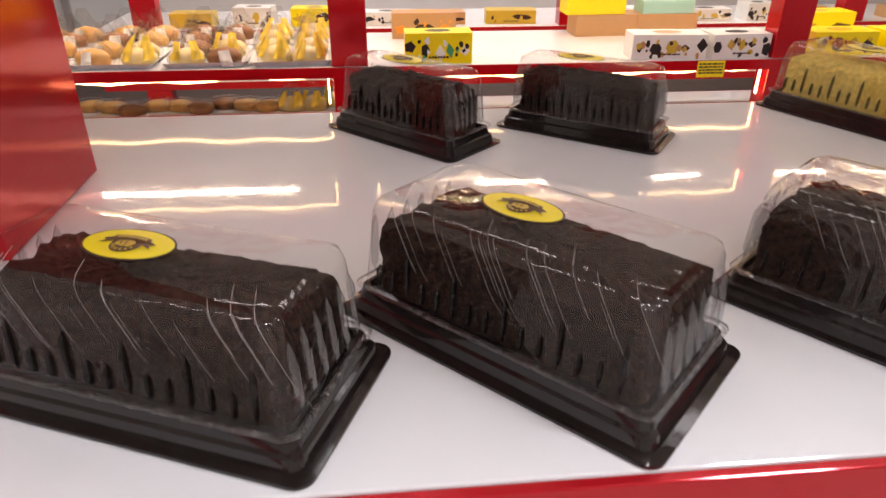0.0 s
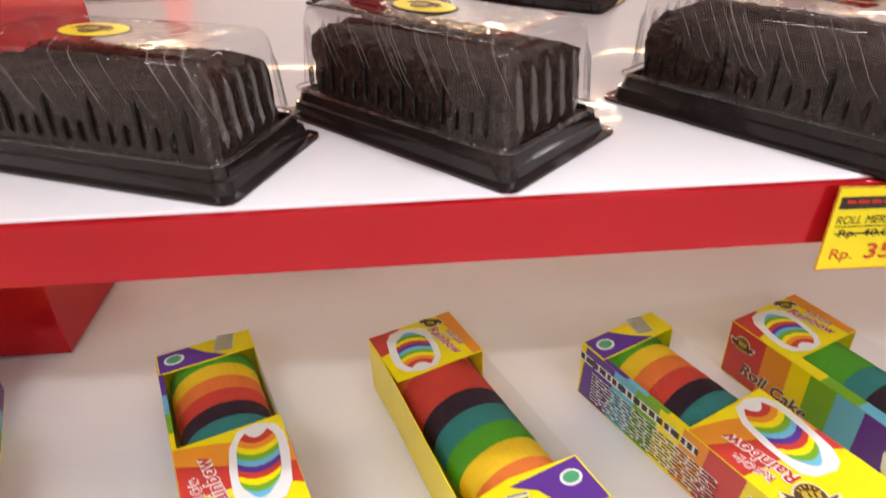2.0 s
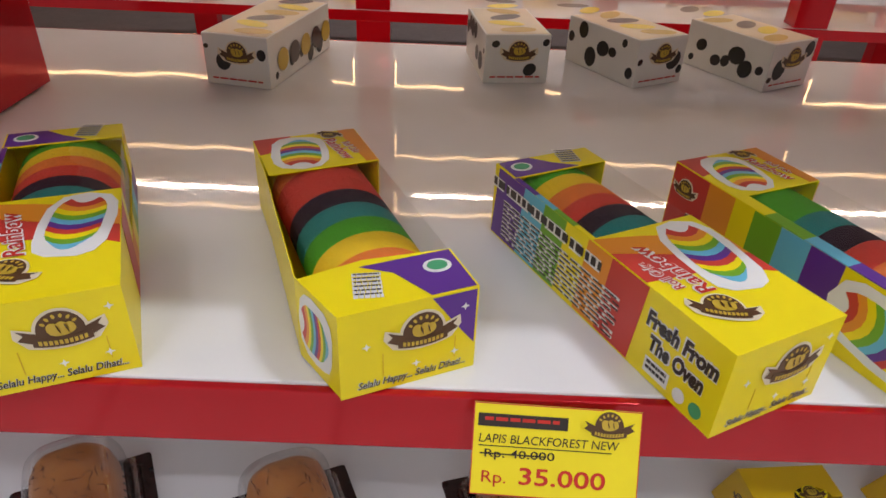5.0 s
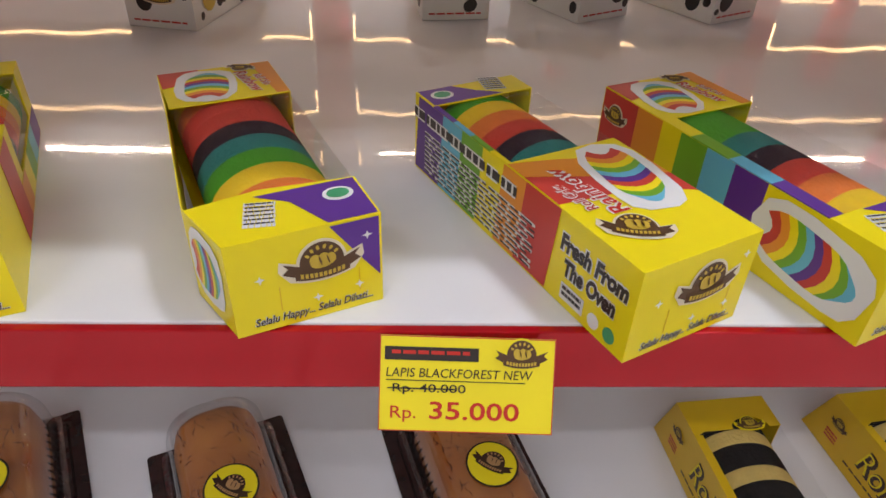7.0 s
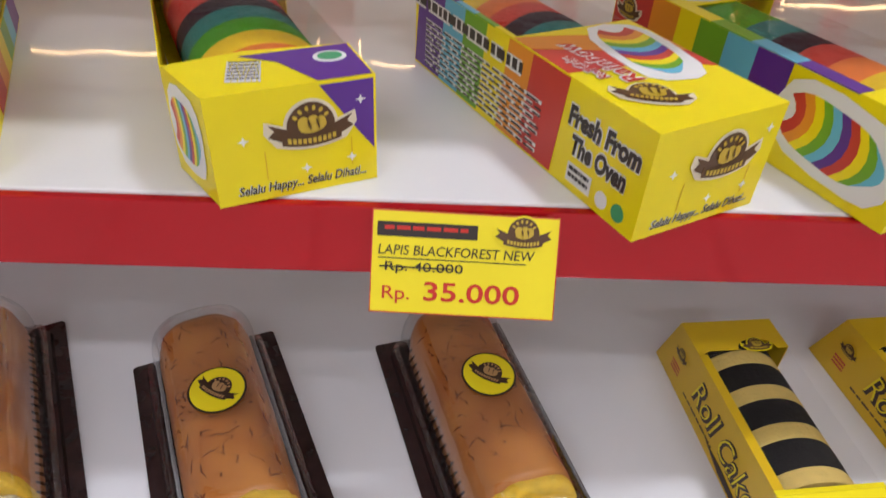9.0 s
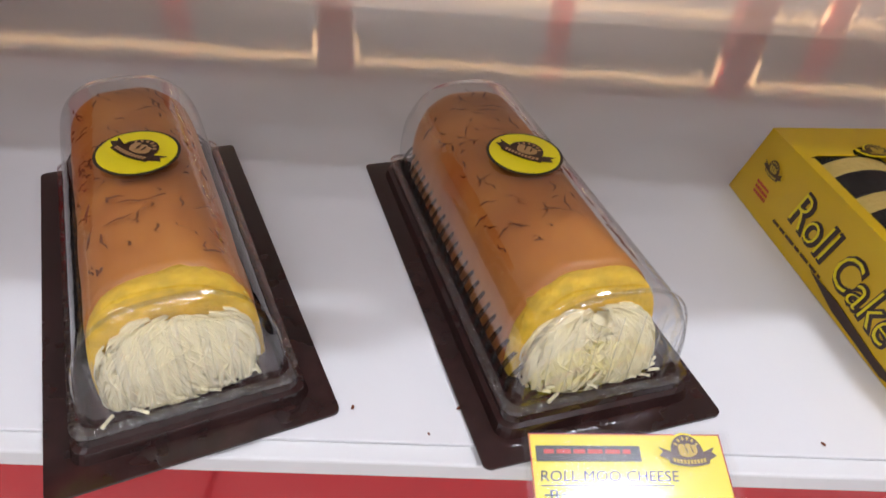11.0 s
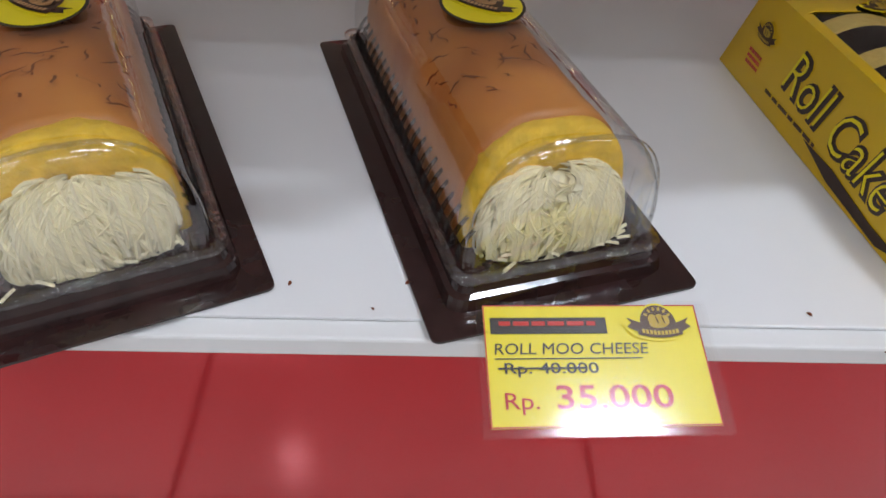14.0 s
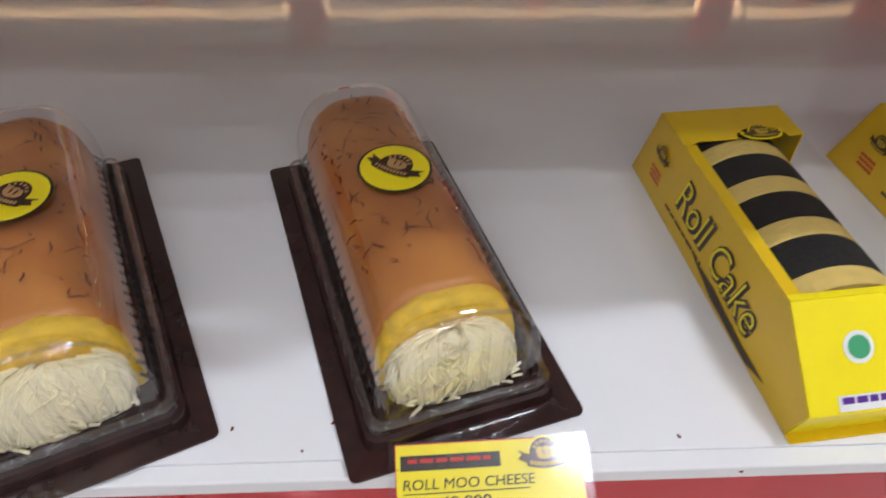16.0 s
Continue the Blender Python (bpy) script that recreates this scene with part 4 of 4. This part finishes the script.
        rad, prev = rng.uniform(0.0010, 0.0016), None
        for p in pts:
            u = Vector((rad, 0, 0)) if abs(math.sin(ph)) > 0.4 else Vector((0, rad, 0))
            v = Vector((0, -rad, rad)) * 0.8
            row = [bm.verts.new(p + e) for e in (u, v, -u, -v)]
            if prev:
                for q in range(4):
                    bm.faces.new((prev[q], prev[(q + 1) % 4], row[(q + 1) % 4], row[q]))
            prev = row
    for i in range(24):
        strand(bm, Vector((rng.uniform(-0.036, 0.036), y0 - 0.018 - 0.006 * rng.random(), 0.0168 + rng.random() * 0.004)), Vector((rng.gauss(0, 1), rng.gauss(0, 0.3), 0.05)), rng.uniform(0.004, 0.008), 0.001)
    tagged(part("grated_cheese", bm, CHEESE, t, "heap of pale grated cheese shreds"), kind="stuff")
    heap = [[on_heap(max(th, 0.02), math.pi * q / 22, 0.94) + Vector((0, 0.0015 * noise.noise(Vector((q, th * 9, seed))), 0)) for q in range(23)] for th in (1.57, 1.35, 1.1, 0.8, 0.5, 0.25, 0.02)]
    part("cheese_mound", tunnel(heap, False), CHEESE, t, "", True)
    # arched lid
    ly0, ly1 = -l + 0.0195, l - 0.0195
    lid = []
    for y, k, f in ((ly0 - 0.0005, 1.0, 0.10), (ly0, 1.0, 0.55), (ly0 + 0.0015, 1.0, 0.90), (ly0 + 0.006, 1.0, 0.985), (ly0 + 0.014, 1.0, 1.0), (0, 1.0, 1.0), (ly1 - 0.014, 1.0, 1.0), (ly1 - 0.006, 1.0, 0.985), (ly1 - 0.0015, 1.0, 0.90), (ly1, 1.0, 0.55), (ly1 + 0.0005, 1.0, 0.10)):
        lid.append(arch(0.0445 * (0.93 + 0.07 * f), 0.0620 * f, y, 28, z0=0.0162))
    lid_ob = part("lid", tunnel(lid), LID, t, "clear arched plastic lid", True)
    part("lid_rim", loft([rounded_ring(w - 0.0140, l - 0.0150, 0.008, 0.0152), rounded_ring(w - 0.0138, l - 0.0148, 0.008, 0.0172), rounded_ring(w - 0.0185, l - 0.0190, 0.007, 0.0176)], False, False), RIM, lid_ob, smooth=True)
    hoop = [arch(0.0447, 0.0616, ly0 + 0.0030, 28, z0=0.0164), arch(0.0455, 0.0626, ly0 + 0.0042, 28, z0=0.0164), arch(0.0447, 0.0622, ly0 + 0.0056, 28, z0=0.0164)]
    part("lid_bead", tunnel(hoop, False), RIM, lid_ob, smooth=True)
    for k in (-1, 1):
        for i in range(24):
            y = ly0 + 0.012 + (ly1 - ly0 - 0.024) * i / 23
            b = bmesh.new()
            g = [[b.verts.new((k * (0.0446 + 0.0018 * math.sin(a) - 0.0012 * u * u * 6), y + 0.0019 * math.cos(a) * (1 - 0.5 * u), 0.0165 + 0.016 * u)) for a in [math.pi * q / 4 for q in range(5)]] for u in (0, 0.35, 0.7, 1)]
            for p, q in zip(g[:-1], g[1:]):
                for j in range(4):
                    b.faces.new((p[j], p[j + 1], q[j + 1], q[j]))
            part("rib", b, DARKRIB, lid_ob, smooth=True)
    for i in range(7):
        x = -0.034 + 0.068 * i / 6
        hgt = 0.030 + 0.020 * math.sqrt(max(0, 1 - (x / 0.04) ** 2))
        b = bmesh.new()
        g = [[b.verts.new((x + 0.0022 * math.cos(a), ly0 - 0.0006 - 0.0016 * math.sin(a) + 0.0016 * u, 0.0170 + hgt * u)) for a in [math.pi * q / 4 for q in range(5)]] for u in (0, 0.5, 0.9, 1)]
        for p, q in zip(g[:-1], g[1:]):
            for j in range(4):
                b.faces.new((p[j], p[j + 1], q[j + 1], q[j]))
        part("rib", b, FLUTE, lid_ob, smooth=True)
    top = Matrix.Translation((0.001, 0.009, 0.0786)) @ pose(0, 0, 0, 0, 0, rng.uniform(-4, 4))
    decal("sticker_rim", oval(0, 0, 0.0218, 0.0228, 30), top, CARD["ink"], t, 0.0001)
    decal("sticker", oval(0, 0, 0.0202, 0.0212, 30), top, CARD["tagyellow"], t, 0.0004, "round yellow sticker")
    emblem(top @ pose(0, 0, 0, 0, 0, -50), 0.034, t, "darkbrown", "tagyellow", 0.0008)
    return t


RC = "cheese-topped sponge roll under a clear arched lid, "
roll_cake(placed((-0.320, -0.124), 27.0, LOW, 0.130, 0.266), 3, RC + "cropped by a post")
roll_cake(placed((-0.130, -0.131), 24.0, LOW, 0.130, 0.266), 1, RC + "turned askew")
roll_cake(placed((0.058, -0.108), 16.5, LOW, 0.130, 0.266), 2, RC + "over a price card")

# cake crumbs fallen on the liner sheet
rng = random.Random(12)
for cx, cy in ((-0.006, -0.074), (0.032, -0.088), (0.256, -0.107), (0.047, -0.072), (0.230, -0.086)):
    c = thing("crumb", pose(cx, cy, LOW, 0, 0, rng.uniform(0, 180)), "tiny dark cake crumb on the white liner", "crumb", "fallen crumbs")
    r = rng.uniform(0.0005, 0.0010)
    part("crumb_body", loft([[Vector((r * k * (1.8 + 0.4 * math.sin(3 * q)) * math.cos(q), r * k * math.sin(q), r * z)) for q in [2 * math.pi * e / 9 for e in range(9)]] for k, z in ((0.8, 0.05), (1.0, 0.5), (0.6, 1.1))]), SEAM, c)


# ---- striped roll cake boxes ----


def striped_box(m, label):
    t = thing("roll_box", m, label, "cake box", "striped roll boxes")
    W, L, H, s = 0.086, 0.243, 0.062, 0.022
    w, l = W / 2, L / 2
    fold, back = 0.026, 0.046
    a, b = -l + back, l - s
    Y = CARD["mustard"]
    yel = CARD["yellow"]
    left = plane_at((-w, 0, 0), (0, -1, 0), (0, 0, 1))
    right = plane_at((w, 0, 0), (0, 1, 0), (0, 0, 1))
    front = plane_at((0, -l, fold), (1, 0, 0), (0, back, H - fold))
    foot = plane_at((0, -l + 0.006, 0.001), (1, 0, 0), (0, -0.006, fold - 0.001))
    rise = math.hypot(back, H - fold)
    rear = plane_at((0, l, 0.0), (-1, 0, 0), (0, -s, H))
    top = Matrix.Translation((0, 0, H))
    slant = math.hypot(s, H)
    th = 0.0008
    y0, y1 = a + 0.004, 0.064
    part("bottom_panel", block(-w, w, -l, l, 0.0003, 0.0010), Y, t)
    part("left_panel", plate(bmesh.new(), [(l - 0.006, 0.001), (l, fold), (-a, H), (-b, H), (-l, 0.001)], left @ Matrix.Translation((0, 0, -th)), th), Y, t)
    bm = plate(bmesh.new(), [(-l + 0.006, 0.001), (l, 0.001), (l - s * 0.45, H * 0.45), (-l + 0.002, H * 0.45), (-l, fold)], right @ Matrix.Translation((0, 0, -th)), th)
    plate(bm, [(-l + 0.002, H * 0.45), (y0, H * 0.45), (y0, H), (a, H)], right @ Matrix.Translation((0, 0, -th)), th)
    plate(bm, [(y1, H * 0.45), (l - s * 0.45, H * 0.45), (b, H), (y1, H)], right @ Matrix.Translation((0, 0, -th)), th)
    part("right_panel", bm, Y, t)
    part("front_panel", plate(bmesh.new(), rect(-w, w, 0.0, rise), front @ Matrix.Translation((0, 0, -th)), th), yel, t)
    part("front_flap", plate(bmesh.new(), rect(-w, w, 0.0, fold - 0.0008), foot @ Matrix.Translation((0, 0, -th)), th), yel, t)
    part("rear_panel", plate(bmesh.new(), rect(-w, w, 0.001, slant), rear @ Matrix.Translation((0, 0, -th)), th), Y, t)
    bm = plate(bmesh.new(), rect(-w, w, a, y0), top, th)
    part("front_top_panel", bm, yel, t)
    bm = plate(bmesh.new(), [(-w, y1 - 0.006), (-w + 0.012, y1), (-0.002, y1)] + [(0.014 + 0.018 * math.cos(radians(q)), y1 - 0.012 * math.sin(radians(180 + q)) * -1) for q in range(180, 361, 20)] + [(w, y1), (w, b), (-w, b)], top, th)
    part("rear_top_panel", bm, Y, t)
    part("top_edge", plate(bmesh.new(), rect(-w, -w + 0.008, y0, y1 - 0.004), top, th), Y, t)
    pane = plate(bmesh.new(), rect(-w + 0.007, w - 0.0006, y0 - 0.002, y1 + 0.002), Matrix.Translation((0, 0, H - 0.0006)), 0.0003)
    plate(pane, rect(y0 - 0.002, y1 + 0.002, H * 0.45, H - 0.001), right @ Matrix.Translation((0, 0, -0.0012)), 0.0003)
    part("window_film", pane, WINDOW, t, "clear plastic window")
    bands = [("cream", 0.8), ("black", 1.5), ("cream", 0.9), ("black", 1.4), ("cream", 0.9), ("black", 1.4), ("cream", 0.9), ("black", 1.4), ("cream", 0.6)]
    tot, y = sum(k for _, k in bands), -0.071
    for key, k in bands:
        y2 = y + 0.165 * k / tot
        banded_roll(t, -0.001, 0.0325, 0.0290, y, y2, [key], 1.36)
        y = y2
    lettering("Roll Cake", 0.026, left @ Matrix.Translation((-0.048, 0.024, 0)) @ pose(0, 0, 0, 0, 0, -5), CARD["darkbrown"], t, 0.112, shear=0.25, bold=0.045, lift=0.0004)
    lettering("Roll Cake", 0.026, left @ Matrix.Translation((-0.048, 0.024, 0)) @ pose(0, 0, 0, 0, 0, -5), yel, t, 0.110, shear=0.25, bold=-0.012, lift=0.0008)
    decal("underline", [(-0.010, 0.011), (0.02, 0.004), (0.070, 0.002), (0.088, 0.008), (0.06, 0.008), (0.02, 0.012)], left, CARD["darkbrown"], t, 0.0004)
    emblem(left @ Matrix.Translation((-0.080, 0.040, 0)), 0.022, t, "brown", "mustard")
    bars(left @ Matrix.Translation((-0.092, 0.014, 0)), 0.016, 0.012, 3, CARD["red"], t, 6)
    bars(left @ Matrix.Translation((-0.060, 0.010, 0)), 0.060, 0.004, 1, CARD["brown"], t, 7)
    emblem(top @ Matrix.Translation((0.014, y1 + 0.003, 0.0008)), 0.026, t, "brown", "yellow")
    emblem(rear @ Matrix.Translation((0.0, 0.035, 0)), 0.03, t, "brown", "mustard")
    decal("round_mark", oval(-0.010, rise - 0.026, 0.0085, 0.0085, 18), front, CARD["white"], t, 0.0003)
    decal("round_mark_core", oval(-0.010, rise - 0.026, 0.0062, 0.0062, 12), front, CARD["halal"], t, 0.0007)
    decal("white_patch", rect(-0.026, 0.024, 0.001, 0.009), front, CARD["white"], t, 0.0003)
    bars(front @ Matrix.Translation((-0.024, 0.002, 0)), 0.045, 0.006, 1, CARD["purple"], t, 9, 0.0007)
    return t


SB = "yellow box with black and cream roll, "
striped_box(placed((0.287, -0.093), 5.7, LOW, 0.086, 0.243), SB + "text along its side")
striped_box(placed((0.455, -0.082), 7.5, LOW, 0.086, 0.243), SB + "next to its twin")

# ---- goods on the far island ----
FAR = 0.8863


def bread_tray(x, y, z, seed, kinds, w=0.29, d=0.27):
    t = thing("serving_tray", pose(x, y, z, 0, 0, random.Random(seed).uniform(-3, 3)), "shallow white tray on the far shelf", "tray", "bread trays")
    part("dish", loft([rounded_ring(w / 2 - 0.02, d / 2 - 0.02, 0.02, 0.0004), rounded_ring(w / 2 - 0.004, d / 2 - 0.004, 0.02, 0.018), rounded_ring(w / 2, d / 2, 0.02, 0.020), rounded_ring(w / 2 - 0.006, d / 2 - 0.006, 0.02, 0.018), rounded_ring(w / 2 - 0.022, d / 2 - 0.022, 0.02, 0.004)]), METALTRAY, t)
    rng = random.Random(seed)
    for i in range(2):
        for j in range(2):
            bread(x - w / 4.4 + i * w / 2.2 + rng.uniform(-0.012, 0.012), y - d / 4 + j * d / 2 + rng.uniform(-0.012, 0.012), z + 0.0045, rng.randrange(1000), rng.choice(kinds))


def bread(x, y, z, seed, kind, pouch=True):
    rng = random.Random(seed)
    words = {"dark": "brown glazed bread in a clear peaked pouch", "yellow": "pale bread in a clear pouch with yellow print"}.get(kind, "golden bread roll in a clear peaked pouch")
    t = thing("bread_pack", pose(x, y, z, 0, 0, rng.uniform(-25, 25)) @ Matrix.Diagonal((1.15, 1.15, 1.15 if pouch else 0.85, 1)), words, "bread", "packed breads")
    rings = []
    for i in range(7):
        u = i / 6
        k = math.sqrt(max(0.03, 1 - (1.7 * u - 0.7) ** 2)) if u > 0.41 else 0.9 + 0.1 * u / 0.41
        rings.append([Vector((0.052 * k * math.cos(a) * (1 + 0.1 * math.sin(3 * a + seed)), 0.040 * k * math.sin(a), 0.048 * u)) for a in [2 * math.pi * j / 18 for j in range(18)]])
    part("loaf", loft(rings), {"dark": DARKBREAD, "yellow": PALEBREAD}.get(kind, BREAD), t, smooth=True)
    profile = ((0.0, 1.04, 1.0), (0.02, 1.14, 1.05), (0.045, 0.98, 0.80), (0.070, 0.72, 0.40), (0.092, 0.46, 0.14), (0.108, 0.30, 0.05)) if pouch else ((0.0, 1.08, 1.05), (0.025, 1.14, 1.08), (0.050, 0.95, 0.9), (0.058, 0.5, 0.5))

    def skin(k, kx, ky, z1, a):
        f = 1 + 0.09 * math.sin(7 * a + z1 * 90 + seed) + 0.05 * math.sin(13 * a - z1 * 60)
        return Vector((0.054 * k * kx * math.cos(a) * f + 0.1 * z1 * math.sin(seed), 0.044 * k * ky * math.sin(a) * f, z1))

    part("pouch", loft([[skin(1, kx, ky, z1, 2 * math.pi * j / 24) for j in range(24)] for z1, kx, ky in profile], False, not pouch), POUCH, t, "clear crinkled pouch")
    if kind == "yellow" and pouch:
        for a0, da in ((-2.4, 0.5), (-1.3, 0.6)):
            part("pouch_print", tunnel([[skin(1.01, kx, ky, z1, a0 + da * j / 8 + 0.1 * math.sin(z1 * 200)) for j in range(9)] for z1, kx, ky in profile[1:4]], False), PRINT, t, "yellow printed patch")
    elif pouch:
        part("paper_label", tunnel([[skin(1.01, kx, ky, z1, -1.9 + 0.6 * j / 6) for j in range(7)] for z1, kx, ky in profile[:3]], False), CARD["white"], t, "white paper label")


for i, (x, k) in enumerate(((-1.40, "plain"), (-1.10, "plain"), (-0.80, "dark"), (-0.505, "yellow"))):
    bread_tray(x, 2.345, FAR, 20 + i, [k, k, k, k, "yellow"] if k != "yellow" else [k])
    bread_tray(x - 0.02, 2.64, FAR, 40 + i, [k, k, k, "dark", "dark"] if k != "yellow" else [k])
rng = random.Random(5)
for i in range(14):
    bread(-1.60 + i * 0.093, 2.72 + rng.uniform(-0.05, 0.03), 0.6005, 60 + i, "yellow" if i > 10 else rng.choice(("plain", "dark", "plain")), i > 10)


def carton(name, x, y, z, w, d, h, yaw, base_key, label, deco=(), seed=0):
    t = thing(name, pose(x, y, z, 0, 0, yaw), label, "carton", "far cartons")
    part("carton_body", block(-w / 2, w / 2, -d / 2, d / 2, 0.0003, h, 0.001), CARD[base_key], t)
    front = plane_at((0, -d / 2, 0), (1, 0, 0), (0, 0, 1))
    top = Matrix.Translation((0, 0, h))
    r = random.Random(seed)
    for k, key in enumerate(deco):
        cx = -w / 2 + w * (k + 0.5) / len(deco)
        decal("printed_patch", [(px, py) for px, py in oval(cx + r.uniform(-0.01, 0.01), h * r.uniform(0.35, 0.6), w / len(deco) * r.uniform(0.3, 0.5), h * r.uniform(0.15, 0.32), r.choice((4, 5, 6)), turn=r.uniform(-12, 12))], front, CARD[key], t, 0.0004)
    if deco:
        for k in range(3 * len(deco)):
            cx, cy, q = r.uniform(-0.44, 0.44) * w, r.uniform(0.12, 0.8) * h, r.uniform(0.4, 1.0)
            decal("printed_mark", [(cx + 0.012 * q * math.cos(a) * r.uniform(0.5, 1.2), cy + 0.016 * q * math.sin(a) * r.uniform(0.5, 1.2)) for a in [2 * math.pi * e / 6 for e in range(6)]], front, CARD[r.choice(deco)], t, 0.0005 + 0.0001 * k)
        bars(front @ Matrix.Translation((-w * 0.15, h * 0.14, 0.003)), w * 0.3, h * 0.12, 1, CARD["darkbrown"], t, seed + 3)
        decal("top_patch", oval(0, 0, w * 0.2, d * 0.25, 16), top, CARD[deco[0]], t, 0.0004)
    return t


carton("carton", 0.010, 2.27, FAR, 0.235, 0.10, 0.105, 0, "yellow", "yellow carton with black and white slices on the far shelf", ("black", "black", "white", "halal", "white"), 1)
carton("carton", 0.845, 2.27, FAR, 0.27, 0.11, 0.088, -4, "white", "white carton with black print on the far shelf", ("kraft", "black", "gold", "black", "black"), 2)
carton("carton", 1.110, 2.27, FAR, 0.22, 0.11, 0.086, 2, "white", "white carton with black cake print beside another", ("black", "kraft", "gold", "black", "black"), 3)
carton("carton", -0.010, 2.72, FAR, 0.26, 0.10, 0.10, 0, "kraft", "brown printed carton towards the far shelf's back", ("orange", "darkbrown", "orange"), 4)
carton("carton", 0.750, 2.72, FAR, 0.27, 0.12, 0.085, 3, "kraft", "plain brown carton at the far shelf's back", (), 5)
carton("carton", 1.010, 2.72, FAR, 0.26, 0.12, 0.085, -2, "kraft", "plain brown carton at the far shelf's back", (), 6)
carton("carton", 0.700, 2.72, FAR + 0.0857, 0.25, 0.11, 0.07, 3, "yellow", "yellow carton lying on a brown carton", (), 7)
carton("carton", 1.010, 2.72, FAR + 0.0857, 0.22, 0.11, 0.05, 0, "teal", "pale green carton lying on a brown carton", (), 8)
carton("carton", 1.52, 2.29, FAR, 0.25, 0.12, 0.085, 0, "yellow", "yellow carton with round cake print on the far shelf", ("gold", "darkbrown", "gold", "darkbrown"), 9)
carton("carton", 1.62, 2.62, FAR, 0.30, 0.12, 0.10, 0, "yellow", "yellow carton behind the red post", ("gold", "brown"), 10)
carton("carton", 1.80, 2.30, FAR, 0.25, 0.12, 0.085, 4, "yellow", "yellow carton with round cake print beside another", ("darkbrown", "gold", "darkbrown"), 11)
tag = thing("price_tag", plane_at((0.945, 2.192, 0.885), (1, 0, 0), (0, 0.1, 1)), "small yellow price card on the far shelf edge", "price tag", "far price cards")
part("card", plate(bmesh.new(), rect(0, 0.103, -0.058, 0), Matrix.Identity(4), 0.0008), CARD["tagyellow"], tag)
bars(Matrix.Translation((0.006, -0.05, 0.0008)), 0.09, 0.042, 4, CARD["ink"], tag, 14)

REAR = 0.7903
rng = random.Random(9)
x = -1.25
while x < 3.3:
    w = rng.uniform(0.16, 0.28)
    if not any(abs(x + w / 2 - p) < 0.09 + w / 2 for p in (-1.35, 0.82, 2.4)):
        key = rng.choice(("yellow", "white", "gold", "white", "kraft", "yellow"))
        carton("carton", x + w / 2, 3.58, REAR, w, 0.12, rng.uniform(0.06, 0.10), rng.uniform(-6, 6), key, "small printed carton on the rear island", ("black", "white", "gold", "black") if key == "white" else ("gold", "darkbrown"), int(x * 100))
    x += w + rng.uniform(0.03, 0.14)

# ---- pale panel in the north wall ----
door = thing("door_1", pose(-2.9, Y1, 0), "pale glazed panel with grey upright frames", "door", "", "structure")
part("leaf", block(-0.9, 0.9, -0.03, -0.004, 0.0, 2.2, 0.003), DOORGLASS, door)
for k in (-0.93, -0.32, 0.32, 0.93):
    part("door_frame", block(k - 0.03, k + 0.03, -0.06, -0.004 if abs(k) > 0.9 else -0.031, 0.0, 2.26, 0.003), FRAME, door)

# ---- floor tiles ----
TS = 0.545
me = mesh_of("tile", block(0.004, TS - 0.004, 0.004, TS - 0.004, -0.0038, 0.0, 0.001, 1), TILE)
floor = bpy.data.objects["floor"]
ix = 0
for i in range(int((X1 - X0) / TS)):
    for j in range(int((Y1 - Y0) / TS)):
        x, y = -0.245 - 7 * TS + i * TS, Y0 + 0.02 + j * TS
        if y > 2.0 or x > X1 - TS or x < X0:
            continue
        o = new("tile", me)
        o.matrix_basis = pose(x, y, 0)
        o.parent = floor
